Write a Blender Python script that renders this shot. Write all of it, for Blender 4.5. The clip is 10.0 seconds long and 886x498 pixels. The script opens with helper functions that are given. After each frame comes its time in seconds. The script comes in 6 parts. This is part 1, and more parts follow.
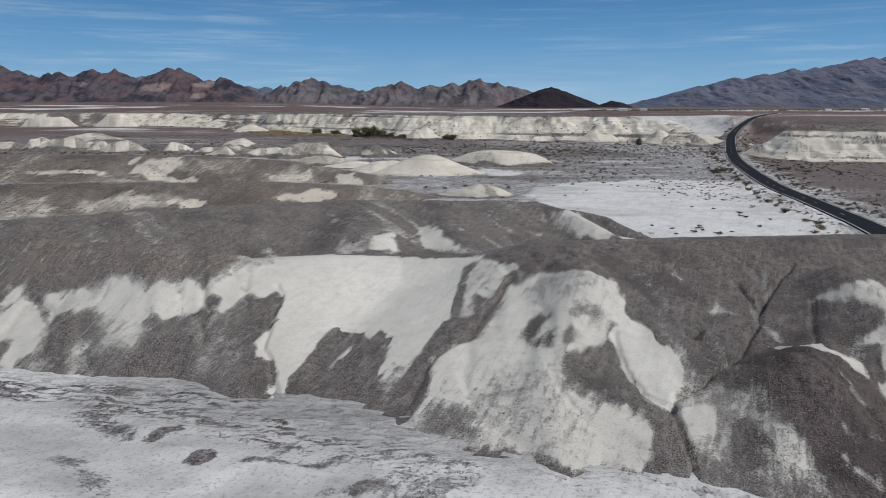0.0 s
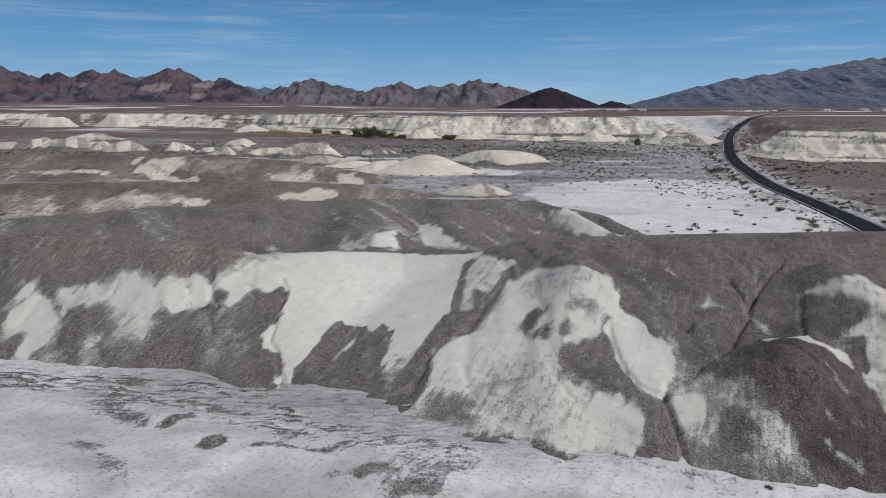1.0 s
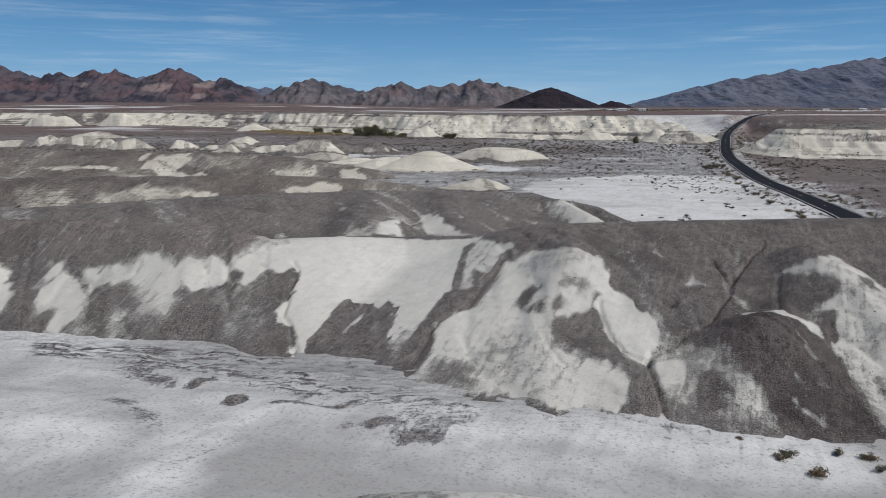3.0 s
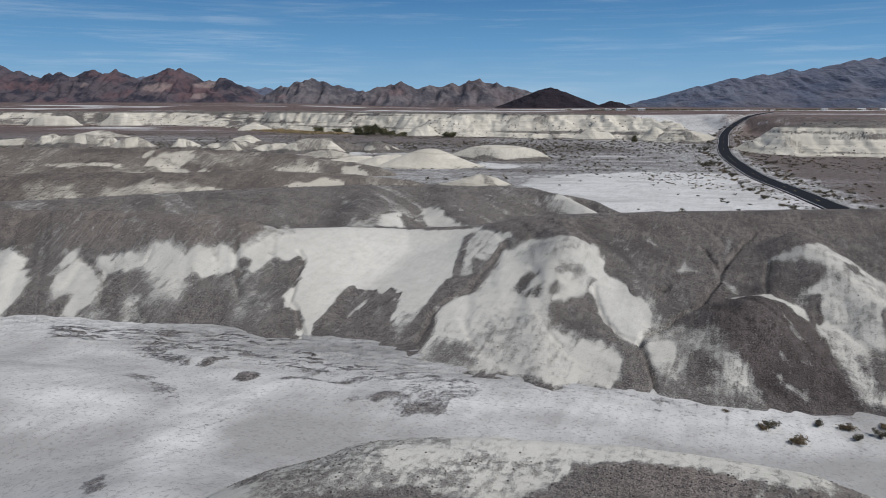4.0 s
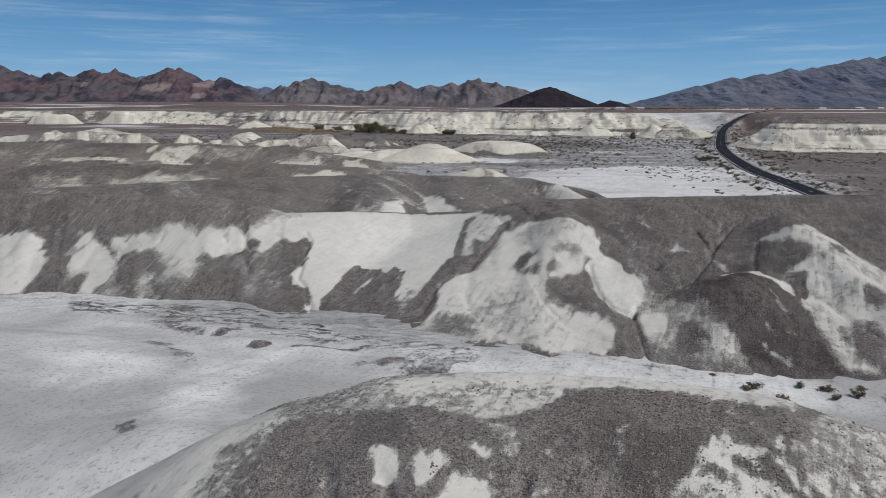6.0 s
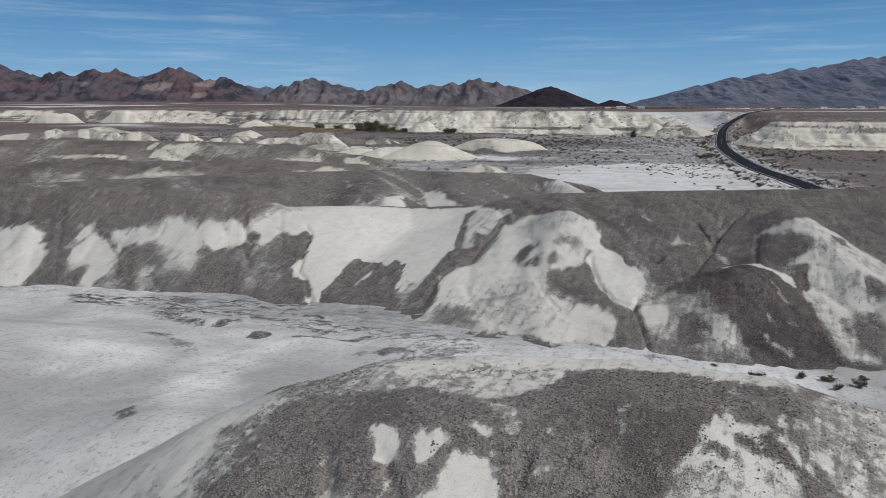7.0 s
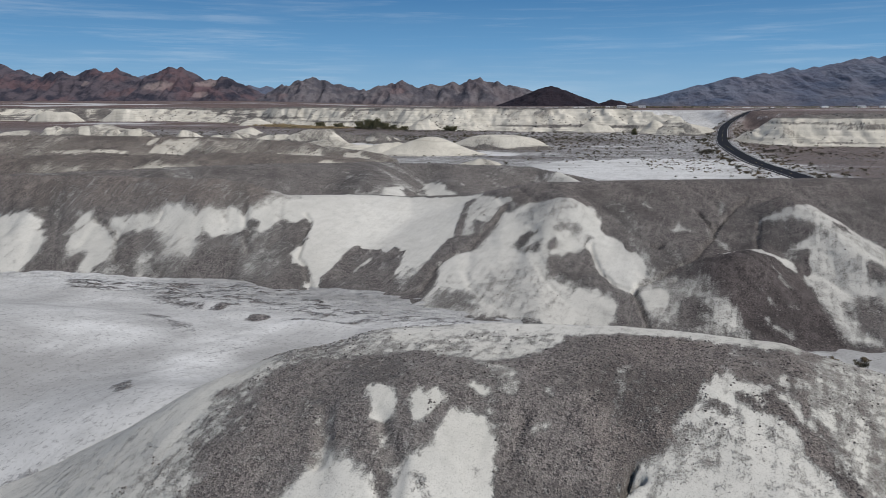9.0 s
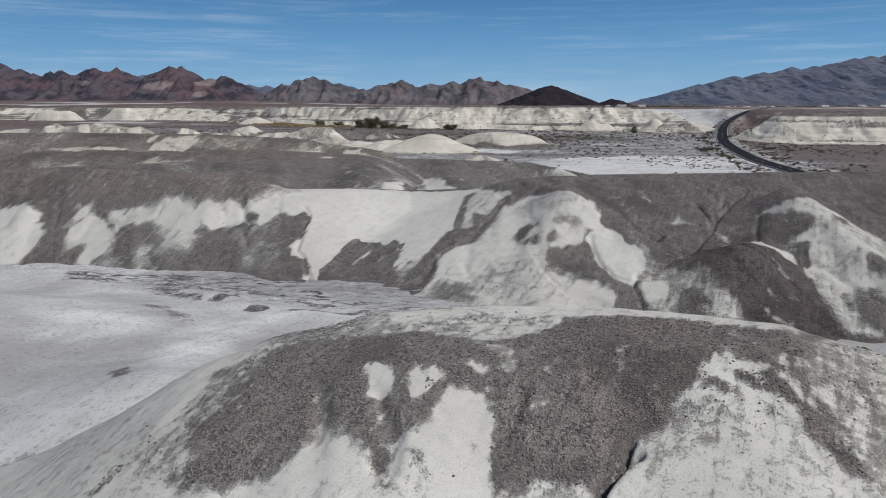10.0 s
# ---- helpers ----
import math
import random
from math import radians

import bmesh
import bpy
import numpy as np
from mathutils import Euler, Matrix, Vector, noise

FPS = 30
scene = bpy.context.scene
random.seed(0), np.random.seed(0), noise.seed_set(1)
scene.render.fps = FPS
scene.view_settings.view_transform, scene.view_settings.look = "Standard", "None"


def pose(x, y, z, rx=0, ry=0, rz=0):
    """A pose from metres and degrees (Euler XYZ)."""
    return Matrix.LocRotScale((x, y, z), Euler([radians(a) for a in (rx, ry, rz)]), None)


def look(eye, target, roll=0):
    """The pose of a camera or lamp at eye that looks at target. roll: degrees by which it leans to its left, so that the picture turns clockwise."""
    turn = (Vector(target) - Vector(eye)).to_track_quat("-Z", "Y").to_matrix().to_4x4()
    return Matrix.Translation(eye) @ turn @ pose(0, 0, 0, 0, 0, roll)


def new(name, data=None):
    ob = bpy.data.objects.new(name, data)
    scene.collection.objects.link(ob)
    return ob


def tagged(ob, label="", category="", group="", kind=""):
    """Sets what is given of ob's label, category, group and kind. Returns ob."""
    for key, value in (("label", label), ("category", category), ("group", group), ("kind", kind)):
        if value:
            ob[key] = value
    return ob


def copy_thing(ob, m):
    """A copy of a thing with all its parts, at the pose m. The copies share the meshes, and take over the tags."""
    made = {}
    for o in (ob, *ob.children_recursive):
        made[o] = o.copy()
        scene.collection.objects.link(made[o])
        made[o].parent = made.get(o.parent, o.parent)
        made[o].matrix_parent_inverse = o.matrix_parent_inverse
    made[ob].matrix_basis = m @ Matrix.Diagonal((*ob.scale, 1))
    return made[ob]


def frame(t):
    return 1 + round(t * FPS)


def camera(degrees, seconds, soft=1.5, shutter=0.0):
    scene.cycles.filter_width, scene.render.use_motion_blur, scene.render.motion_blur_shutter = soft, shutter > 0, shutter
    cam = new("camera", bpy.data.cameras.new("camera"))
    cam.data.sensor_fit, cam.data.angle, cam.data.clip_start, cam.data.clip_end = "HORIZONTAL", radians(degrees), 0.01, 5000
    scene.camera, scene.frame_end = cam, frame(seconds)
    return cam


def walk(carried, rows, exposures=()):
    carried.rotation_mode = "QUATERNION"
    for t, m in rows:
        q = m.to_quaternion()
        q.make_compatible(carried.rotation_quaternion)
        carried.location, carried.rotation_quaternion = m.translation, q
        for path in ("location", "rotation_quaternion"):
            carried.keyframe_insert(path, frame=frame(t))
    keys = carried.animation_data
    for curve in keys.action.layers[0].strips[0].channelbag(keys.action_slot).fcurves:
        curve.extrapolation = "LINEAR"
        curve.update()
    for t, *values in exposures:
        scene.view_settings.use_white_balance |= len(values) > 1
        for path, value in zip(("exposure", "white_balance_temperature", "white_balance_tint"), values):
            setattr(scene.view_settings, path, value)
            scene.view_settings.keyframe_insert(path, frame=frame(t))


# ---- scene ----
cam = camera(65.5, 10.0, soft=0.75)
PATH = [
    (0, (0.367, -3.339, 29.59), (0.264, -1.383, 29.184), -0.0),
    (0.5, (0.4, -4.734, 29.591), (0.298, -2.779, 29.186), -0.0),
    (1, (0.435, -6.308, 29.611), (0.333, -4.353, 29.206), -0.0),
    (1.5, (0.511, -7.908, 29.55), (0.408, -5.952, 29.145), -0.0),
    (2, (0.55, -9.637, 29.344), (0.447, -7.681, 28.939), -0.0),
    (2.5, (0.589, -11.41, 28.939), (0.486, -9.454, 28.534), -0.0),
    (4, (0.635, -17.224, 27.396), (0.533, -15.268, 26.992), 0.0),
    (4.5, (0.638, -19.333, 26.914), (0.536, -17.377, 26.51), 0.0),
    (5, (0.611, -21.047, 26.376), (0.51, -19.09, 25.972), 0.0),
    (5.5, (0.523, -21.72, 25.873), (0.423, -19.764, 25.469), 0.0),
    (7, (0.512, -21.903, 24.292), (0.41, -19.947, 23.887), 0.0),
    (7.5, (0.559, -21.932, 23.782), (0.456, -19.976, 23.377), 0.0),
    (8, (0.606, -21.919, 23.275), (0.503, -19.963, 22.87), 0.0),
    (8.5, (0.637, -21.908, 22.75), (0.534, -19.952, 22.345), -0.0),
    (9, (0.676, -21.935, 22.226), (0.572, -19.979, 21.821), -0.0),
    (9.5, (0.721, -21.947, 21.701), (0.617, -19.991, 21.296), -0.0),
    (10, (0.771, -21.99, 21.19), (0.667, -20.034, 20.784), -0.0),
]
walk(cam, [(t, look(eye, target, roll)) for t, eye, target, roll in PATH])

# ---- daylight ----
SUN_HEIGHT, SUN_TURN = 50.0, 118.0  # degrees above the horizon; degrees clockwise from the way the camera looks
world = bpy.data.worlds.new("sky")
scene.world = world
world.use_nodes = True
wn = world.node_tree.nodes
sky = wn.new("ShaderNodeTexSky")
sky.sky_type, sky.sun_disc = "NISHITA", False
sky.sun_elevation, sky.sun_rotation = radians(SUN_HEIGHT), radians(SUN_TURN)
sky.altitude, sky.air_density, sky.dust_density, sky.ozone_density = 500, 1.0, 0.3, 2.5
world.node_tree.links.new(sky.outputs[0], wn["Background"].inputs[0])
wn["Background"].inputs[1].default_value = 0.06
sun = new("sun", bpy.data.lights.new("sun", "SUN"))
sun.data.energy, sun.data.angle, sun.data.color = 3.75, radians(0.5), (1.0, 0.965, 0.92)
a, e = radians(SUN_TURN), radians(SUN_HEIGHT)
sun.matrix_world = look((0, 0, 300), (-math.sin(a) * math.cos(e), -math.cos(a) * math.cos(e), 300 - math.sin(e)))
scene.view_settings.exposure = 0.0

# ---- materials ----
class Nodes:
    """Short hand for node materials."""

    def __init__(self, name, roughness=0.9):
        self.mat = bpy.data.materials.new(name)
        self.mat.use_nodes = True
        self.tree = self.mat.node_tree
        self.bsdf = self.tree.nodes["Principled BSDF"]
        self.bsdf.inputs["Roughness"].default_value = roughness
        self.bsdf.inputs["Specular IOR Level"].default_value = 0.2
        self.place = self.add("ShaderNodeNewGeometry").outputs["Position"]

    def add(self, kind, **values):
        node = self.tree.nodes.new(kind)
        for key, value in values.items():
            setattr(node, key, value)
        return node

    def put(self, socket, value):
        if isinstance(value, bpy.types.NodeSocket):
            self.tree.links.new(value, socket)
        else:
            socket.default_value = value

    def math(self, op, a, b=0.0, clamp=False):
        node = self.add("ShaderNodeMath", operation=op, use_clamp=clamp)
        self.put(node.inputs[0], a), self.put(node.inputs[1], b)
        return node.outputs[0]

    def noise(self, scale, detail=4.0, stretch=(1, 1, 1), roughness=0.55):
        m = self.add("ShaderNodeMapping")
        self.put(m.inputs["Vector"], self.place)
        m.inputs["Scale"].default_value = stretch
        n = self.add("ShaderNodeTexNoise")
        self.put(n.inputs["Vector"], m.outputs[0])
        n.inputs["Scale"].default_value, n.inputs["Detail"].default_value, n.inputs["Roughness"].default_value = scale, detail, roughness
        return n.outputs["Fac"]

    def cells(self, scale, feature="F1"):
        n = self.add("ShaderNodeTexVoronoi", feature=feature)
        self.put(n.inputs["Vector"], self.place)
        n.inputs["Scale"].default_value = scale
        return n.outputs["Distance"]

    def attr(self, name):
        return self.add("ShaderNodeAttribute", attribute_name=name).outputs["Fac"]

    def ramp(self, fac, *stops):
        n = self.add("ShaderNodeValToRGB")
        el = n.color_ramp.elements
        while len(el) < len(stops):
            el.new(0.5)
        for e, (p, c) in zip(el, stops):
            e.position, e.color = p, (*c, 1)
        self.put(n.inputs[0], fac)
        return n.outputs[0]

    def mix(self, fac, a, b, how="MIX"):
        n = self.add("ShaderNodeMix", data_type="RGBA", blend_type=how)
        self.put(n.inputs[0], fac)
        for socket, value in ((n.inputs[6], a), (n.inputs[7], b)):
            self.put(socket, (*value, 1) if isinstance(value, tuple) and len(value) == 3 else value)
        return n.outputs[2]

    def edge(self, value, lo, hi):
        n = self.add("ShaderNodeMapRange", interpolation_type="SMOOTHSTEP")
        self.put(n.inputs[0], value)
        n.inputs[1].default_value, n.inputs[2].default_value = lo, hi
        return n.outputs[0]

    def bump(self, height, strength, distance):
        n = self.add("ShaderNodeBump")
        n.inputs["Strength"].default_value, n.inputs["Distance"].default_value = strength, distance
        self.put(n.inputs["Height"], height)
        self.put(self.bsdf.inputs["Normal"], n.outputs[0])

    def colour(self, value):
        self.put(self.bsdf.inputs["Base Color"], (*value, 1) if isinstance(value, tuple) else value)
        return self.mat


def badland(name, pale_a, pale_b, dark_a, dark_b, fine=1.0, mottle=1.0, stone=6.5, strata=0.0, brown=(1.12, 1.04, 0.99), braided=False):
    """Bare pale mudstone where the attribute gravel is low, a lag of dark stones where it is high; warm: how brown the stones are,
    crust: how white the mudstone is."""
    n = Nodes(name, 0.95)
    mid = n.noise(0.8 * fine, 5, roughness=0.62)
    xyz = n.add("ShaderNodeSeparateXYZ")
    n.put(xyz.inputs[0], n.place)
    lean = n.add("ShaderNodeCombineXYZ")
    n.put(lean.inputs[0], n.math("SUBTRACT", xyz.outputs[0], n.math("MULTIPLY", xyz.outputs[1], 0.4)))
    n.put(lean.inputs[1], n.math("MULTIPLY", xyz.outputs[1], 0.16))
    drift = n.add("ShaderNodeTexNoise")
    n.put(drift.inputs["Vector"], lean.outputs[0])
    drift.inputs["Scale"].default_value, drift.inputs["Detail"].default_value, drift.inputs["Roughness"].default_value = 1.3 * fine ** 0.5, 5, 0.62
    streak, broad = drift.outputs["Fac"], n.noise(0.12 * fine ** 0.5, 3)
    grit, fleck = n.noise(5.5 * fine, 4, roughness=0.75), n.noise(13 * fine, 2, roughness=0.7)
    stones = n.add("ShaderNodeTexVoronoi")
    n.put(stones.inputs["Vector"], n.place)
    stones.inputs["Scale"].default_value = stone * fine
    amount = n.attr("gravel")
    for wave, part in ((mid, 0.8 * fine ** 0.6), (streak, 0.9), (grit, 1.35), (broad, 0.5)):
        amount = n.math("ADD", amount, n.math("MULTIPLY", n.math("SUBTRACT", wave, 0.5), part * mottle))
    if braided:
        flow = n.add("ShaderNodeMapping")
        n.put(flow.inputs["Vector"], n.place)
        flow.inputs["Rotation"].default_value, flow.inputs["Scale"].default_value = (0, 0, 0.28), (0.30, 1.15, 1.0)
        vein = n.add("ShaderNodeTexNoise")
        n.put(vein.inputs["Vector"], flow.outputs[0])
        vein.inputs["Scale"].default_value, vein.inputs["Detail"].default_value, vein.inputs["Roughness"].default_value, vein.inputs["Distortion"].default_value = 0.9, 5, 0.68, 0.5
        fold = n.math("ABSOLUTE", n.math("SUBTRACT", vein.outputs["Fac"], 0.5))
        flood = n.math("MULTIPLY", n.edge(fold, 0.0, 0.14), n.attr("braid"))
        amount = n.math("ADD", amount, n.math("MULTIPLY", n.math("SUBTRACT", flood, n.math("MULTIPLY", n.attr("braid"), 0.55)), 1.1))
    cover = n.edge(amount, 0.24, 0.76)
    cover = n.math("MULTIPLY", cover, n.math("ADD", n.math("MULTIPLY", n.edge(n.attr("gravel"), 0.1, 0.55), 0.5), 0.5))
    pale = n.mix(n.attr("crust"), pale_b, pale_a)
    pale = n.mix(n.math("MULTIPLY", n.edge(mid, 0.42, 0.7), 0.28), pale, tuple(0.74 * v for v in pale_b))
    pale = n.mix(n.math("MULTIPLY", n.edge(grit, 0.51, 0.66), 0.55), pale, tuple(0.5 * v for v in pale_b))
    if strata:
        beds = n.edge(n.noise(0.9, 4, (0.05, 0.05, 1.0), 0.6), 0.53, 0.62)
        pale = n.mix(n.math("MULTIPLY", beds, strata), pale, tuple(0.42 * v for v in pale_b))
    pale = n.mix(n.math("MULTIPLY", n.edge(streak, 0.46, 0.72), 0.22), pale, tuple(0.66 * v for v in pale_b))
    pale = n.mix(n.math("MULTIPLY", n.edge(broad, 0.46, 0.62), 0.15), pale, tuple(0.75 * v for v in pale_b))
    tone = n.add("ShaderNodeSeparateColor")
    n.put(tone.inputs[0], stones.outputs["Color"])
    dark = n.mix(n.edge(tone.outputs[0], 0.1, 0.95), dark_a, dark_b)
    dark = n.mix(n.math("MULTIPLY", n.edge(tone.outputs[1], 0.78, 0.9), 0.55), dark, (0.032, 0.029, 0.029))
    dark = n.mix(n.math("MULTIPLY", n.edge(tone.outputs[2], 0.86, 0.95), 0.6), dark, (0.30, 0.28, 0.26))
    dark = n.mix(n.math("MULTIPLY", n.edge(mid, 0.42, 0.66), 0.45), dark, tuple(0.3 * p + 0.7 * q for p, q in zip(pale_b, dark_b)))
    dark = n.mix(n.math("MULTIPLY", n.edge(streak, 0.48, 0.68), 0.45), dark, tuple(0.42 * p + 0.58 * q for p, q in zip(pale_b, dark_b)))
    dark = n.mix(n.math("MULTIPLY", n.edge(broad, 0.5, 0.34), 0.5), dark, tuple(0.75 * v for v in dark_a))
    dark = n.mix(n.math("MULTIPLY", n.edge(fleck, 0.5, 0.36), 0.75), dark, tuple(0.45 * v for v in dark_a))
    dark = n.mix(n.attr("warm"), dark, brown, "MULTIPLY")
    dark = n.mix(n.attr("varnish"), dark, (0.60, 0.56, 0.57), "MULTIPLY")
    relief = n.math("ADD", n.math("MULTIPLY", n.math("ADD", grit, stones.outputs["Distance"]), n.math("ADD", n.math("MULTIPLY", cover, 0.93), 0.07)), n.math("MULTIPLY", mid, n.math("ADD", n.math("MULTIPLY", cover, 0.2), 0.12)))
    if braided:
        relief = n.math("ADD", relief, n.math("MULTIPLY", flood, 0.9))
    n.bump(relief, 0.8, 0.16 / max(fine, 0.7))
    return n.colour(n.mix(cover, pale, dark))


def rock(name, low, high, patch, scale, fan=0.7, tint=(0.10, 0.062, 0.060), tinted=0.0):
    """Bare mountain rock: dark and lighter bands down the slopes, pale or red patches, a smooth fan of debris at the foot."""
    n = Nodes(name, 0.95)
    a, b = n.noise(scale, 6, (1, 0.5, 1.6), 0.65), n.noise(scale * 5, 5, (1, 0.4, 0.8), roughness=0.75)
    c = n.mix(n.edge(a, 0.42, 0.58), low, high)
    c = n.mix(n.math("MULTIPLY", n.edge(n.noise(scale * 0.45, 4, roughness=0.6), 0.46, 0.60), tinted), c, tint)
    c = n.mix(n.math("MULTIPLY", n.edge(n.math("ADD", n.attr("crust"), n.math("MULTIPLY", n.math("SUBTRACT", b, 0.5), 0.9)), 0.35, 0.7), 0.6), c, patch)
    c = n.mix(n.math("MULTIPLY", n.edge(b, 0.5, 0.66), 0.45), c, tuple(0.5 * v for v in low))
    c = n.mix(n.math("MULTIPLY", n.attr("gravel"), fan), c, (0.10, 0.080, 0.080))
    n.bump(n.math("ADD", n.math("MULTIPLY", a, 2.0), b), 0.6, 0.16 / scale)
    return n.colour(c)


MAT_HILL = badland("mudstone_and_gravel", (0.59, 0.578, 0.54), (0.45, 0.438, 0.405), (0.074, 0.068, 0.067), (0.185, 0.170, 0.165))
MAT_NEAR = badland("mudstone_and_gravel_close", (0.60, 0.585, 0.545), (0.49, 0.475, 0.43), (0.075, 0.068, 0.067), (0.220, 0.199, 0.190), 2.4, 1.0, 4.6)
MAT_FAR = badland("mudstone_and_gravel_far", (0.62, 0.585, 0.51), (0.48, 0.45, 0.385), (0.080, 0.073, 0.070), (0.185, 0.167, 0.157), 0.35, strata=0.3)
MAT_RIDGE = badland("mudstone_and_gravel_of_the_ridges", (0.58, 0.545, 0.47), (0.43, 0.40, 0.345), (0.080, 0.073, 0.070), (0.175, 0.157, 0.148), 0.65, strata=0.3)
MAT_GROUND = badland("valley_floor", (0.60, 0.60, 0.595), (0.315, 0.313, 0.308), (0.100, 0.091, 0.090), (0.225, 0.203, 0.195), 0.45, brown=(0.80, 0.62, 0.58), braided=True)


def plain(name, colour, rough_=0.85, vary=0.25, scale=3.0):
    n = Nodes(name, rough_)
    a = n.noise(scale, 5, roughness=0.65)
    n.bump(a, 0.3, 0.02)
    return n.colour(n.mix(n.edge(a, 0.3, 0.7), tuple(v * (1 - vary) for v in colour), tuple(min(1, v * (1 + vary)) for v in colour)))


def leafy(name, colour, dry):
    n = Nodes(name, 0.8)
    pick = n.add("ShaderNodeNewGeometry").outputs["Random Per Island"]
    return n.colour(n.mix(pick, colour, dry))


MAT_ASPHALT = plain("asphalt", (0.017, 0.018, 0.023), 0.95, 0.3, 1.2)
MAT_ASPHALT.node_tree.nodes["Principled BSDF"].inputs["Specular IOR Level"].default_value = 0.06
MAT_LINE = plain("white_road_paint", (0.62, 0.62, 0.60), 0.6, 0.15)
MAT_DASH = plain("yellow_road_paint", (0.55, 0.47, 0.22), 0.6, 0.2)
MAT_SHRUB = leafy("grey_green_leaves", (0.050, 0.048, 0.035), (0.135, 0.115, 0.080))
MAT_DRY = leafy("dry_brown_twigs", (0.085, 0.062, 0.042), (0.19, 0.145, 0.085))
MAT_TAMARISK = leafy("dusty_green_leaves", (0.075, 0.078, 0.042), (0.165, 0.150, 0.090))
MAT_REED = leafy("straw_coloured_reeds", (0.33, 0.25, 0.14), (0.24, 0.19, 0.11))
MAT_WOOD = plain("grey_bark", (0.12, 0.095, 0.07), 0.9, 0.3, 8)
MAT_STONE = leafy("dark_stones", (0.060, 0.054, 0.053), (0.230, 0.205, 0.190))
MAT_WHITE = plain("white_painted_wall", (0.72, 0.71, 0.68), 0.7, 0.08, 1.0)
MAT_ROOF = plain("grey_metal_roof", (0.42, 0.42, 0.43), 0.5, 0.1, 1.0)
MAT_DARK = plain("dark_window_glass", (0.03, 0.035, 0.04), 0.15, 0.1)


# ---- terrain forms ----
LATTICE = np.random.RandomState(7).rand(256, 256)


def lattice_noise(x, y, seed=0):
    """Smooth value noise from 0 to 1 over the plan."""
    x, y = x + 37.3 * seed, y + 91.7 * seed
    i, j = np.floor(x).astype(int), np.floor(y).astype(int)
    u, v = x - i, y - j
    u, v = u * u * (3 - 2 * u), v * v * (3 - 2 * v)
    a, b = LATTICE[i % 256, j % 256], LATTICE[(i + 1) % 256, j % 256]
    c, d = LATTICE[i % 256, (j + 1) % 256], LATTICE[(i + 1) % 256, (j + 1) % 256]
    return (a * (1 - u) + b * u) * (1 - v) + (c * (1 - u) + d * u) * v


def rough(x, y, size, octaves=4, seed=0):
    """Summed noise, about -1 to 1, whose largest waves are size metres long."""
    total, weight = 0, 0
    for k in range(octaves):
        s = 2 ** k / size
        total = total + (lattice_noise(x * s, y * s, seed + k) - 0.5) / 2 ** k
        weight += 0.5 / 2 ** k
    return total / weight


def step(v, lo, hi):
    u = np.clip((v - lo) / (hi - lo), 0, 1)
    return u * u * (3 - 2 * u)


def spine(x, y, line, steep=0.6, reach=9.0, foot=0.05, r=2.0):
    """Height of an eroded ridge: its spine (x, y, z, ...), falling off steeply and then gently to either side."""
    best = np.full(np.shape(x), -1e9)
    for (x0, y0, z0), (x1, y1, z1) in zip(line[:-1], line[1:]):
        lx, ly = x1 - x0, y1 - y0
        s = np.clip(((x - x0) * lx + (y - y0) * ly) / (lx * lx + ly * ly), 0, 1)
        d = np.hypot(x - x0 - s * lx, y - y0 - s * ly)
        d = np.sqrt(d * d + r * r) - r
        best = np.maximum(best, z0 + s * (z1 - z0) - steep * reach * (1 - np.exp(-d / reach)) - foot * d)
    return best


def merge(forms, soft=0.8):
    top = np.maximum.reduce(forms)
    return top + soft * np.log(sum(np.exp(np.maximum(f - top, -40 * soft) / soft) for f in forms))


def along(v, *pairs):
    """A value that runs through pairs of (place, value)."""
    return np.interp(v, [p[0] for p in pairs], [p[1] for p in pairs])


def dome(x, y, cx, cy, lx, ly, h, turn=0.0, power=1.0):
    c, s = math.cos(math.radians(turn)), math.sin(math.radians(turn))
    u, v = ((x - cx) * c + (y - cy) * s) / lx, (-(x - cx) * s + (y - cy) * c) / ly
    return h * (1.25 * np.exp(-(u * u + v * v) ** power * 1.6) - 0.25)


